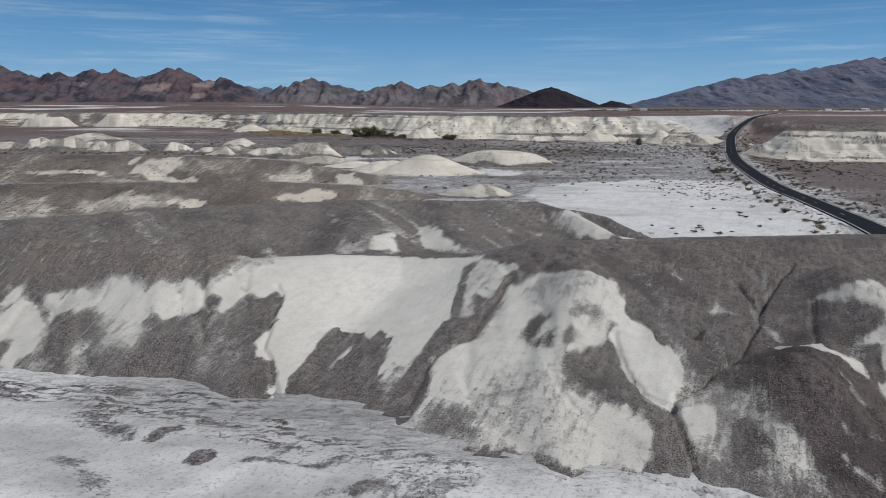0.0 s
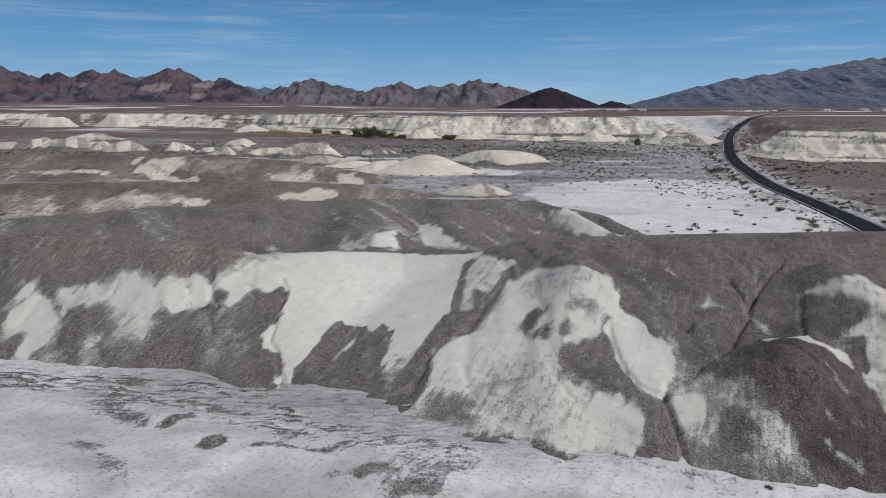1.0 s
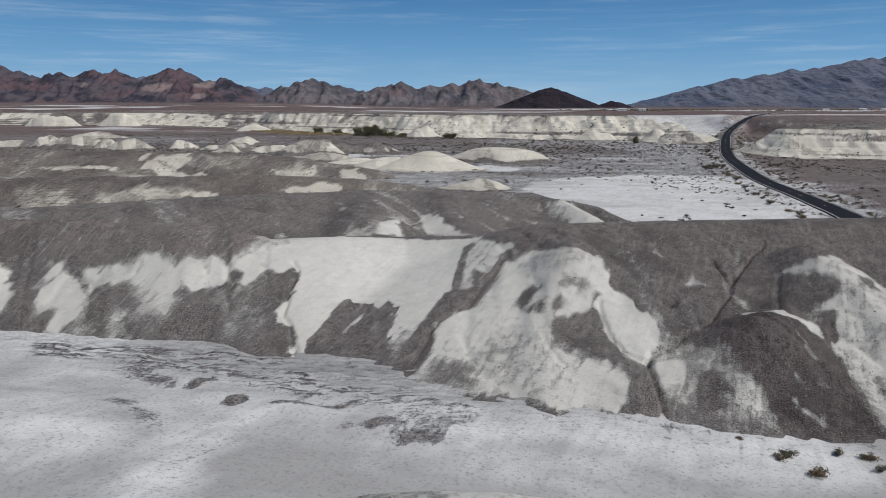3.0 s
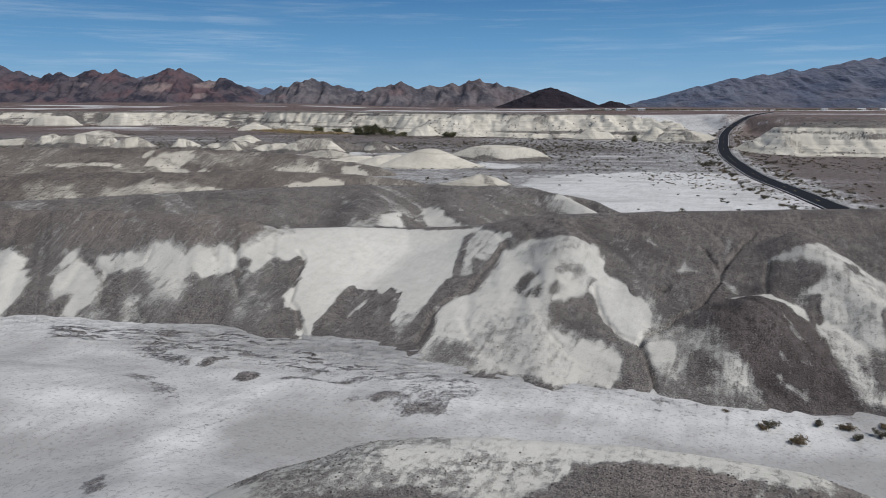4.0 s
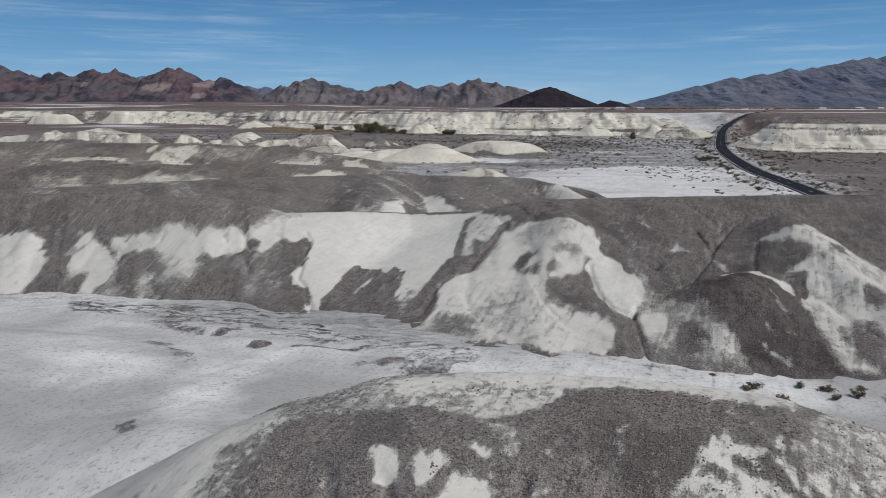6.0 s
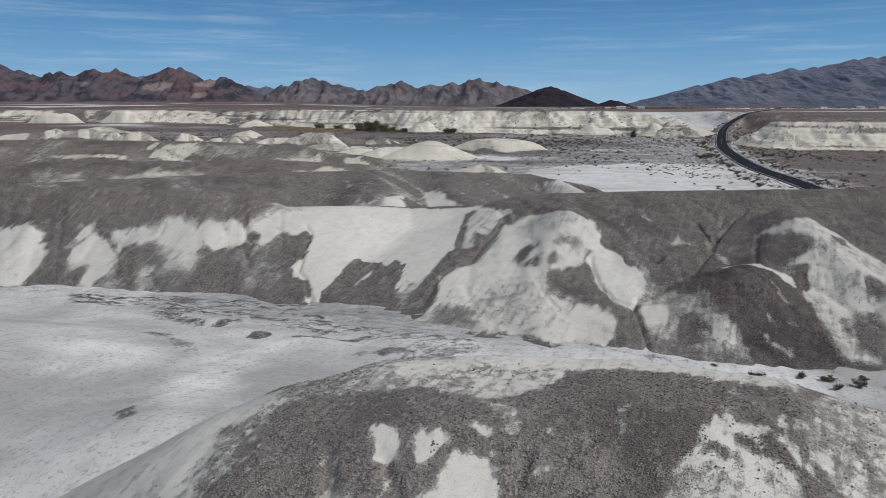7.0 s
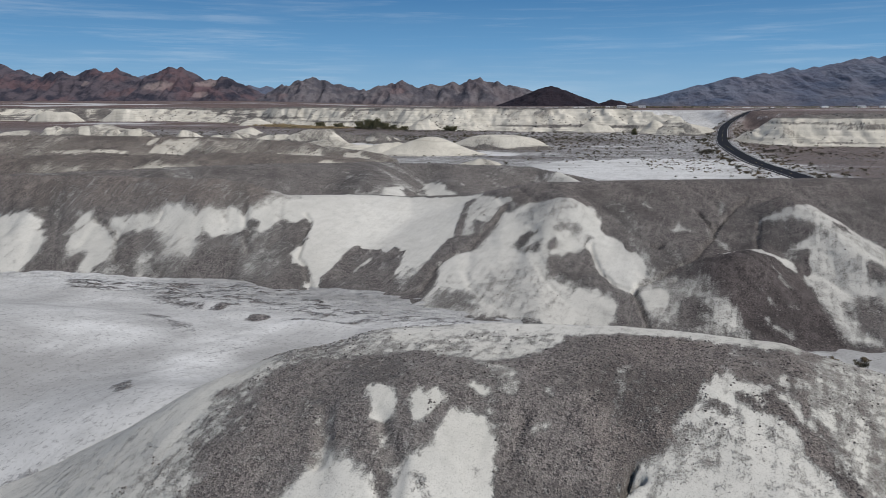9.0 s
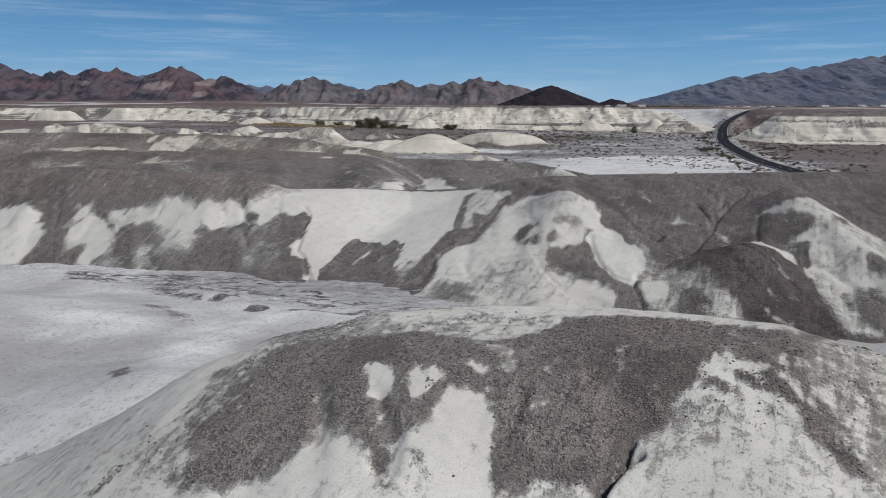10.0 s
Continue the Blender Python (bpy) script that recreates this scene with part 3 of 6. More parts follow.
MAIN_BLOTS.append((0.48, 1.2, [(-10.7, 77.2), (-9.6, 76.9), (-8.4, 72.5), (-7.1, 73.6), (-7.7, 68.7), (-9.1, 64.3), (-10.2, 64.4), (-10.6, 70.5)]))  # thin gravel beside the flame
MAIN_BLOTS.append((0.62, 1.2, [(-14.7, 67.5), (-12.5, 65.8), (-12.4, 58.2), (-14.3, 59.2)]))  # streaks
MAIN_BLOTS.append((0.64, 1.2, [(-18.7, 70.5), (-17.5, 69.7), (-17.8, 63.7), (-18.9, 64.3)]))  # streaks
MAIN_BLOTS.append((0.22, 1.0, [(0.3, 101.9), (5.4, 95.0), (6.5, 91.0), (4.8, 88.1), (2.3, 85.3), (0.8, 82.0), (-1.4, 80.7), (-2.6, 82.6), (-2.1, 90.9), (-1.4, 97.2)]))  # mottled shoulder
MAIN_BLOTS.append((0.92, 0.4, [(-2.3, 90.9), (-1.5, 91.6), (-1.6, 87.2), (-2.4, 83.2), (-3.0, 82.7), (-2.9, 86.6)]))  # gravel streak
MAIN_BLOTS.append((0.82, 0.6, [(0.4, 87.4), (1.4, 86.2), (0.8, 82.6), (-0.1, 81.2), (-0.6, 83.7)]))  # gravel streak
MAIN_BLOTS.append((0.86, 0.6, [(4.1, 92.0), (5.3, 92.6), (5.6, 89.5), (3.1, 85.4), (1.6, 83.9), (2.4, 86.1)]))  # gravel streak
MAIN_BLOTS.append((0.92, 0.6, [(-4.1, 81.7), (0.8, 82.0), (-0.1, 78.8), (-2.7, 76.2), (-5.7, 72.6), (-6.6, 67.9), (-7.1, 59.8), (-8.6, 60.2), (-8.6, 65.4), (-7.2, 71.1), (-5.6, 76.6)]))  # gravel of the valley
MAIN_BLOTS.append((0.13, 0.7, [(5.2, 88.8), (7.2, 90.1), (9.7, 91.1), (12.6, 88.4), (16.2, 86.4), (18.8, 89.7), (19.2, 85.4), (19.3, 81.8), (21.3, 77.5), (22.5, 75.0), (23.3, 70.4), (23.1, 68.5), (21.7, 66.2), (20.3, 64.3), (17.9, 59.3), (17.1, 55.6), (15.1, 53.8), (12.1, 54.4), (8.7, 52.6), (8.0, 53.5), (6.8, 55.2), (3.6, 56.8), (0.3, 56.9), (-2.0, 57.7), (-5.4, 57.6), (-6.4, 60.4), (-5.9, 63.9), (-5.0, 68.2), (-4.7, 73.1), (-2.7, 76.0), (0.1, 77.5), (2.3, 81.8)]))  # cone
MAIN_BLOTS.append((0.31, 3.0, [(0.2, 70.0), (10.5, 68.7), (14.7, 63.4), (8.9, 55.2), (0.8, 57.8), (-2.8, 61.7)]))  # stippled cone
MAIN_BLOTS.append((0.3, 1.5, [(8.1, 90.6), (12.5, 87.3), (16.7, 84.2), (12.6, 81.5), (8.2, 81.5), (6.2, 85.2)]))  # mottled top of the cone
MAIN_BLOTS.append((0.52, 1.0, [(8.7, 52.6), (12.1, 54.4), (14.6, 53.7), (13.8, 49.7), (7.8, 49.6)]))  # stippled toe
MAIN_BLOTS.append((0.56, 1.5, [(-4.8, 64.8), (-0.4, 63.5), (0.8, 59.1), (-2.0, 57.7), (-5.2, 58.2)]))  # stippled foot
MAIN_BLOTS.append((0.8, 0.9, [(6.6, 79.5), (8.1, 80.4), (9.2, 79.6), (7.5, 76.1), (6.4, 75.3), (6.2, 77.5)]))  # gravel on the cone
MAIN_BLOTS.append((0.7, 1.0, [(7.4, 74.5), (8.9, 76.9), (10.1, 74.8), (9.9, 72.7), (8.2, 72.8), (7.0, 73.9)]))  # gravel on the cone
MAIN_BLOTS.append((0.72, 1.0, [(10.2, 76.1), (11.7, 76.7), (11.8, 74.2), (10.3, 73.3)]))  # gravel on the cone
MAIN_BLOTS.append((0.5, 1.2, [(12.6, 81.5), (15.1, 81.0), (17.9, 78.3), (17.0, 76.7), (14.4, 78.3), (11.5, 78.6)]))  # thin gravel on the cone
MAIN_BLOTS.append((0.82, 0.9, [(10.1, 71.6), (15.3, 74.6), (16.7, 77.3), (17.4, 75.0), (17.0, 71.1), (17.6, 68.9), (18.6, 64.9), (19.5, 62.3), (20.5, 60.5), (17.9, 59.3), (16.5, 63.4), (13.6, 64.4), (10.3, 66.8), (9.6, 69.4)]))  # gravel on the cone
MAIN_BLOTS.append((0.5, 1.0, [(10.9, 66.5), (13.7, 64.9), (13.6, 64.4), (11.3, 65.1)]))  # streaks
MAIN_BLOTS.append((-0.3, 0.5, [(16.7, 76.9), (19.7, 79.8), (21.3, 77.5), (22.5, 75.0), (23.3, 70.4), (23.1, 68.5), (21.7, 66.2), (20.3, 64.2), (18.6, 64.9), (17.6, 68.9), (17.2, 70.9)]))  # bare tongue
MAIN_BLOTS.append((0.95, 0.6, [(17.9, 59.3), (20.7, 62.3), (20.7, 59.2), (20.4, 54.9), (19.0, 50.6), (13.2, 49.6), (15.0, 53.1), (16.6, 55.7)]))  # gravel of the gully
MAIN_BLOTS.append((0.72, 0.8, [(21.3, 92.6), (24.5, 92.2), (24.0, 90.0), (21.0, 91.1)]))  # thin streak
MAIN_BLOTS.append((0.28, 0.7, [(28.9, 83.3), (30.2, 84.1), (31.8, 87.0), (32.5, 84.2), (33.1, 82.8), (29.7, 82.2)]))  # bare fleck
MAIN_BLOTS.append((0.4, 0.4, [(25.0, 84.3), (26.5, 84.2), (26.0, 83.5), (24.8, 83.4)]))  # bare fleck
MAIN_BLOTS.append((0.65, 0.5, [(24.0, 83.1), (25.0, 84.3), (23.8, 80.5), (23.0, 78.8)]))  # thin streak
MAIN_BLOTS.append((0.6, 0.6, [(28.0, 93.3), (29.5, 89.7), (28.7, 89.7), (27.2, 91.6)]))  # thin streak
MAIN_BLOTS.append((0.6, 0.5, [(33.9, 97.1), (34.5, 94.6), (33.8, 93.8)]))  # thin streak
MAIN_BLOTS.append((0.62, 0.8, [(40.2, 94.5), (42.4, 96.2), (40.4, 91.7), (37.2, 87.2)]))  # thin streak
MAIN_BLOTS.append((0.55, 0.6, [(35.3, 83.8), (37.6, 87.3), (35.9, 81.6), (34.7, 80.9)]))  # thin streak
MAIN_BLOTS.append((0.4, 0.5, [(35.7, 80.8), (36.9, 79.2), (36.4, 77.0), (35.7, 78.8)]))  # thin streak
MAIN_BLOTS.append((0.42, 1.0, [(20.8, 65.2), (22.9, 67.5), (26.6, 67.4), (29.0, 65.7), (29.4, 63.4), (29.4, 60.4), (30.6, 57.6), (30.2, 55.3), (30.7, 51.7), (28.2, 50.3), (23.2, 50.2), (19.4, 50.6), (20.4, 54.9), (20.7, 58.2), (20.4, 61.3)]))  # skirt of the knob
MAIN_BLOTS.append((0.05, 0.8, [(20.5, 62.8), (22.2, 63.8), (24.2, 63.5), (23.5, 60.1), (21.3, 58.2), (20.6, 59.6)]))  # bare foot of the knob
MAIN_BLOTS.append((0.88, 0.8, [(26.5, 61.7), (27.7, 61.8), (28.0, 57.9), (27.1, 55.3), (25.1, 52.8), (23.9, 55.2), (24.9, 59.2)]))  # gravel in the skirt
MAIN_BLOTS.append((0.32, 0.8, [(26.4, 63.1), (27.7, 63.4), (29.3, 61.0), (30.3, 57.0), (30.3, 55.6), (28.8, 55.8), (28.2, 59.2)]))  # bare band of the skirt
MAIN_BLOTS.append((0.6, 1.2, [(21.5, 56.2), (24.3, 54.8), (30.7, 51.5), (28.0, 50.0), (19.4, 50.6)]))  # stippled toe of the skirt
MAIN_BLOTS.append((0.1, 0.35, [(34.6, 75.9), (37.7, 73.9), (40.2, 75.7), (40.8, 73.5), (42.5, 72.7), (43.8, 72.7), (44.0, 68.6), (42.0, 70.3), (40.9, 72.2), (38.5, 72.8), (35.4, 74.6)]))  # bare line over the knob
MAIN_BLOTS.append((0.35, 0.6, [(35.0, 61.8), (35.5, 61.6), (36.2, 59.4), (36.6, 57.8), (35.6, 58.0), (35.1, 59.9)]))  # bare streak on the knob
MAIN_BLOTS.append((0.42, 0.5, [(33.8, 57.6), (34.9, 56.4), (34.2, 55.6), (33.5, 56.9)]))  # bare streak on the knob
MAIN_BLOTS.append((0.45, 0.6, [(33.8, 55.3), (36.0, 55.5), (35.9, 52.7), (35.0, 52.3)]))  # bare streak on the knob
MAIN_BLOTS.append((0.35, 0.5, [(39.2, 68.5), (39.7, 66.9), (39.9, 63.5), (38.8, 63.7)]))  # bare streak on the knob
MAIN_BLOTS.append((0.5, 0.5, [(38.0, 60.7), (38.3, 59.1), (37.5, 58.6), (37.4, 59.6)]))  # bare streak on the knob
MAIN_BLOTS.append((0.95, 0.4, [(43.8, 72.7), (45.0, 72.5), (44.6, 70.2), (43.3, 68.9), (43.0, 70.4)]))  # gravel patch on the spur
NEAR_BLOTS = []
NEAR_BLOTS.append((0.4, 0.9, [(16.2, 11.8), (46.6, 55.4), (19.3, 8.3), (16.6, 3.0), (15.3, 4.4), (15.3, 6.5)]))  # tan flank
NEAR_BLOTS.append((0.52, 0.7, [(-17.9, 49.8), (-12.5, 52.8), (-4.9, 13.3), (-8.3, 12.8), (-10.4, 11.9), (-10.2, 8.4), (-11.3, 7.0), (-13.2, 7.0), (-13.4, 8.6), (-12.4, 9.9), (-11.7, 11.2), (-10.4, 13.0)]))  # streaked west shoulder
NEAR_BLOTS.append((0.8, 0.45, [(-10.4, 11.9), (-8.4, 12.9), (-5.5, 13.3), (-3.0, 12.9), (-2.0, 8.8), (-1.9, 6.6), (-2.2, 4.6), (-2.8, 4.2), (-2.5, 1.9), (-3.0, 1.9), (-3.5, 2.9), (-4.2, 4.2), (-5.1, 4.9), (-6.1, 5.7), (-6.4, 4.7), (-6.8, 3.9), (-7.7, 3.4), (-8.6, 3.3), (-9.7, 3.2), (-11.3, 3.6), (-12.2, 4.0), (-11.6, 4.5), (-11.0, 5.1), (-11.8, 6.0), (-11.3, 7.0), (-10.9, 8.0), (-10.1, 8.6), (-10.2, 10.1)]))  # west gravel cap
NEAR_BLOTS.append((0.85, 0.4, [(-12.4, 7.0), (-11.3, 7.0), (-10.4, 6.0), (-11.2, 5.2), (-12.2, 5.7)]))  # gravel patch
NEAR_BLOTS.append((0.8, 0.25, [(-13.1, 11.2), (-12.4, 11.4), (-12.1, 10.6), (-13.0, 10.6)]))  # gravel streak
NEAR_BLOTS.append((0.85, 0.25, [(-11.2, 8.8), (-10.1, 9.1), (-10.1, 8.5), (-11.1, 8.2)]))  # gravel streak
NEAR_BLOTS.append((0.75, 0.35, [(-21.1, 41.2), (-18.5, 46.2), (-17.9, 48.4), (-16.7, 48.6), (-10.4, 14.9), (-12.1, 15.1)]))  # gravel streak
NEAR_BLOTS.append((0.7, 0.35, [(-22.5, 42.1), (-21.0, 46.4), (-18.7, 49.4), (-18.8, 48.5), (-20.9, 44.3)]))  # gravel streak
NEAR_BLOTS.append((0.42, 0.8, [(-14.9, 6.3), (-13.4, 6.7), (-11.8, 5.4), (-12.2, 4.5), (-13.2, 4.5)]))  # scattered gravel
NEAR_BLOTS.append((0.6, 0.3, [(-16.8, 4.8), (-15.6, 5.5), (-14.7, 5.8), (-15.3, 5.1), (-16.1, 4.5)]))  # rill of stones
NEAR_BLOTS.append((0.4, 0.5, [(-15.2, 50.4), (-12.7, 54.1), (-8.9, 55.5), (-0.8, 17.0), (2.5, 16.0), (5.6, 15.3), (4.2, 12.8), (2.4, 12.1), (0.9, 11.7), (-0.6, 12.2), (-2.5, 13.5), (-3.6, 13.0), (-5.5, 13.4)]))  # mottled crest
NEAR_BLOTS.append((0.18, 0.4, [(-4.4, 16.9), (-2.2, 17.9), (0.2, 16.6), (-0.1, 15.7), (-2.6, 14.6), (-3.8, 14.3)]))  # pale crest
NEAR_BLOTS.append((0.22, 0.4, [(0.3, 14.3), (1.5, 15.0), (4.0, 14.0), (3.6, 12.9), (1.8, 12.0), (0.6, 12.2)]))  # pale crest
NEAR_BLOTS.append((0.78, 0.4, [(-3.0, 12.9), (-2.4, 13.2), (-0.6, 11.8), (0.9, 11.3), (2.6, 12.0), (2.6, 9.3), (1.7, 8.4), (1.2, 6.9), (0.5, 7.0), (-0.4, 7.1), (-0.8, 6.3), (-1.2, 5.5), (-1.7, 4.7), (-2.2, 4.6), (-2.0, 6.6)]))  # gravel cap
NEAR_BLOTS.append((0.9, 0.4, [(2.5, 12.0), (4.2, 12.9), (5.6, 14.9), (8.7, 15.0), (11.7, 14.6), (14.0, 13.4), (13.5, 11.4), (12.7, 10.0), (11.4, 9.0), (11.1, 8.3), (12.2, 7.3), (11.8, 6.9), (10.8, 7.6), (10.1, 7.3), (9.7, 6.6), (9.3, 6.0), (8.1, 5.4), (7.4, 5.2), (6.9, 4.7), (5.7, 3.4), (1.6, 2.5), (1.2, 2.8), (1.2, 4.2), (1.3, 5.5), (1.2, 6.8), (1.7, 8.4)]))  # east gravel cap
NEAR_BLOTS.append((-0.1, 0.25, [(-4.5, 8.8), (-4.2, 9.0), (-3.8, 8.8), (-3.5, 8.3), (-3.1, 8.2), (-3.0, 7.3), (-2.9, 6.6), (-3.4, 6.9), (-4.1, 6.9), (-4.3, 7.5)]))  # bare window
NEAR_BLOTS.append((-0.05, 0.25, [(-2.5, 8.0), (-2.1, 8.4), (-1.8, 8.0), (-1.6, 7.1), (-1.9, 6.6), (-2.2, 6.9), (-2.4, 7.3)]))  # bare window
NEAR_BLOTS.append((0.2, 0.25, [(-1.6, 8.3), (-1.2, 8.5), (-0.9, 7.8), (-1.2, 7.6), (-1.5, 7.8)]))  # bare window
NEAR_BLOTS.append((0.6, 0.3, [(-3.1, 8.2), (-2.5, 8.2), (-2.4, 7.3), (-2.8, 7.0)]))  # thin gravel
NEAR_BLOTS.append((0.05, 0.3, [(-0.0, 9.0), (0.5, 9.3), (0.9, 9.0), (1.3, 8.6), (1.0, 8.4), (0.4, 8.7)]))  # bare window
NEAR_BLOTS.append((0.4, 0.4, [(1.0, 10.8), (2.3, 11.1), (2.7, 10.3), (2.4, 8.8), (2.1, 9.3), (1.7, 9.9)]))  # thin gravel
NEAR_BLOTS.append((0.3, 0.3, [(1.7, 8.8), (2.4, 9.3), (2.2, 8.4)]))  # bare window
NEAR_BLOTS.append((0.12, 0.3, [(3.0, 6.3), (3.3, 6.8), (3.7, 7.1), (4.3, 6.9), (3.8, 6.5)]))  # bare window
NEAR_BLOTS.append((0.4, 0.2, [(3.9, 9.0), (4.2, 9.2), (4.3, 8.1), (4.1, 7.9)]))  # pale rill
NEAR_BLOTS.append((0.3, 0.2, [(2.2, 6.8), (2.2, 6.2), (2.1, 6.0), (2.1, 6.5)]))  # pale rill
NEAR_BLOTS.append((0.6, 0.5, [(6.4, 7.8), (7.1, 8.2), (7.0, 6.9), (6.4, 6.5)]))  # thin gravel
NEAR_BLOTS.append((0.64, 0.5, [(7.6, 10.6), (8.2, 11.1), (7.8, 9.2), (7.4, 8.9)]))  # thin gravel
NEAR_BLOTS.append((0.33, 0.4, [(2.8, 3.3), (3.4, 3.4), (4.5, 3.0), (4.3, 2.8), (2.9, 2.6)]))  # bare window
NEAR_BLOTS.append((0.45, 0.3, [(-6.5, 7.7), (-6.0, 7.3), (-5.8, 5.7), (-5.7, 4.5), (-6.1, 5.1)]))  # pale rill
NEAR_BLOTS.append((0.5, 0.3, [(-3.7, 6.6), (-3.2, 5.5), (-2.9, 4.4), (-3.1, 4.4), (-3.6, 5.7)]))  # pale rill
NEAR_BLOTS.append((0.12, 0.5, [(-7.6, 3.3), (-6.4, 4.7), (-6.0, 5.5), (-5.1, 4.8), (-4.0, 3.9), (-3.2, 2.7), (-2.9, 1.9), (-8.4, 2.8), (-9.0, 3.1)]))  # pale fan
NEAR_BLOTS.append((0.2, 0.5, [(-2.7, 3.3), (-2.1, 4.2), (-1.4, 3.7), (-1.0, 2.8), (-0.6, 2.1), (-2.3, 1.9)]))  # pale fan
NEAR_BLOTS.append((-0.1, 0.35, [(-0.8, 6.3), (-0.4, 7.1), (0.5, 6.8), (1.2, 6.6), (1.3, 5.5), (1.2, 4.2), (1.2, 2.4), (-0.8, 2.1), (-1.3, 2.8), (-1.1, 3.2), (-1.6, 4.1), (-2.3, 4.7), (-1.6, 4.8), (-1.1, 5.4)]))  # bare tongue
NEAR_BLOTS.append((0.7, 0.3, [(-1.7, 3.9), (-1.2, 3.4), (-1.1, 2.8), (-1.4, 3.0)]))  # gravel streak
NEAR_BLOTS.append((0.45, 0.3, [(0.3, 5.9), (0.6, 5.8), (0.8, 4.4), (0.5, 4.1), (0.4, 5.1)]))  # gravel streak
NEAR_BLOTS.append((0.3, 0.4, [(-0.2, 3.9), (1.0, 4.1), (0.9, 3.0), (-0.2, 2.9)]))  # stippled tongue
NEAR_BLOTS.append((0.36, 0.9, [(9.5, 6.5), (10.7, 7.4), (12.1, 7.0), (13.1, 5.9), (12.0, 4.5), (10.2, 4.5), (7.8, 4.1), (8.8, 5.3)]))  # stippled lobe
NEAR_BLOTS.append((0.45, 0.5, [(9.7, 6.9), (10.6, 7.0), (11.7, 6.5), (10.3, 5.9), (9.5, 5.9)]))  # stippled lobe
NEAR_BLOTS.append((0.85, 0.35, [(13.0, 11.3), (14.4, 11.5), (14.5, 10.3), (14.7, 8.9), (15.9, 9.2), (15.7, 7.5), (15.2, 7.6), (15.1, 8.6), (14.3, 9.0), (13.3, 9.2), (12.8, 9.1)]))  # gravel patch
NEAR_BLOTS.append((0.8, 0.4, [(14.0, 13.4), (16.9, 12.7), (17.2, 11.0), (16.5, 10.0), (15.5, 9.5), (14.3, 11.4)]))  # gravel patch
NEAR_BLOTS.append((0.9, 0.25, [(12.6, 8.5), (13.3, 8.4), (13.5, 7.3), (13.2, 7.3), (12.5, 8.0)]))  # gravel patch
NEAR_BLOTS.append((1.0, 0.25, [(13.8, 8.4), (14.2, 8.6), (14.6, 7.4), (15.1, 6.2), (15.6, 5.2), (15.7, 4.4), (16.1, 3.3), (15.4, 3.7), (14.9, 4.6), (14.6, 5.4), (14.5, 6.5), (14.0, 7.0), (13.6, 7.5)]))  # gravel stripe
NEAR_BLOTS.append((0.8, 0.25, [(15.4, 8.2), (15.9, 8.0), (15.5, 7.0), (15.1, 7.3)]))  # gravel patch
NEAR_BLOTS.append((0.85, 0.25, [(15.5, 7.2), (15.9, 6.6), (16.0, 5.5), (15.6, 5.6), (15.4, 6.5)]))  # gravel patch
NEAR_BLOTS.append((0.7, 0.25, [(17.9, 9.1), (18.3, 9.0), (18.4, 8.0), (18.0, 8.2)]))  # gravel patch
NEAR_BLOTS.append((0.7, 0.25, [(16.7, 7.5), (17.2, 7.6), (16.9, 7.2), (16.4, 7.1)]))  # gravel patch
NEAR_BLOTS.append((0.7, 0.25, [(18.0, 7.7), (18.3, 7.5), (18.0, 6.9)]))  # gravel patch
NEAR_BLOTS.append((0.6, 0.3, [(13.2, 6.7), (13.8, 6.6), (13.8, 5.7), (13.2, 5.8)]))  # gravel patch
NEAR_BLOTS.append((0.6, 0.3, [(16.6, 9.3), (17.4, 9.1), (17.0, 8.2), (16.3, 8.4)]))  # gravel patch
NEAR_BLOTS.append((0.75, 0.3, [(17.6, 12.7), (38.8, 52.7), (18.2, 12.5), (17.3, 12.0)]))  # gravel patch
SECOND_BLOTS = []
SECOND_BLOTS.append((0.7, 2.0, [(-44.2, 128.8), (-40.2, 133.0), (-35.1, 123.3), (-41.0, 123.5)]))  # streaked face
SECOND_BLOTS.append((0.62, 1.0, [(-65.0, 122.4), (-57.3, 122.6), (-56.8, 121.5), (-63.6, 121.7)]))  # thin streak
SECOND_BLOTS.append((0.45, 0.8, [(-26.1, 124.7), (-25.0, 126.3), (-24.1, 119.6), (-25.2, 119.6)]))  # thin streak
SECOND_BLOTS.append((0.35, 0.6, [(-23.6, 122.8), (-20.5, 120.3), (-20.8, 118.7), (-23.8, 122.3)]))  # thin streak
SECOND_BLOTS.append((0.5, 1.2, [(-22.8, 127.9), (-16.5, 142.1), (-15.5, 135.7), (-18.8, 131.6), (-19.6, 121.3), (-21.8, 121.9)]))  # mottled
SECOND_BLOTS.append((0.08, 0.8, [(-19.3, 121.1), (-18.8, 127.3), (-17.4, 134.4), (-16.0, 132.3), (-14.5, 123.9), (-16.4, 121.6), (-17.9, 120.6)]))  # bare lobe
SECOND_BLOTS.append((0.08, 0.9, [(-14.3, 144.8), (-10.3, 141.8), (-7.5, 136.1), (-4.9, 131.3), (-1.9, 125.6), (-8.8, 129.9), (-11.5, 133.9), (-12.8, 139.7)]))  # bare lobe
SECOND_BLOTS.append((0.5, 0.5, [(-5.3, 141.0), (-3.4, 140.7), (-2.2, 137.7), (-3.3, 136.2)]))  # thin streak
SECOND_BLOTS.append((0.5, 0.5, [(3.5, 153.5), (7.4, 150.9), (7.0, 149.9), (3.2, 151.9)]))  # thin streak
SECOND_BLOTS.append((0.62, 0.8, [(1.5, 155.5), (4.2, 158.4), (3.5, 155.0)]))  # thin streak
SECOND_BLOTS.append((0.5, 0.8, [(12.0, 151.4), (14.6, 151.9), (13.2, 149.6)]))  # thin streak
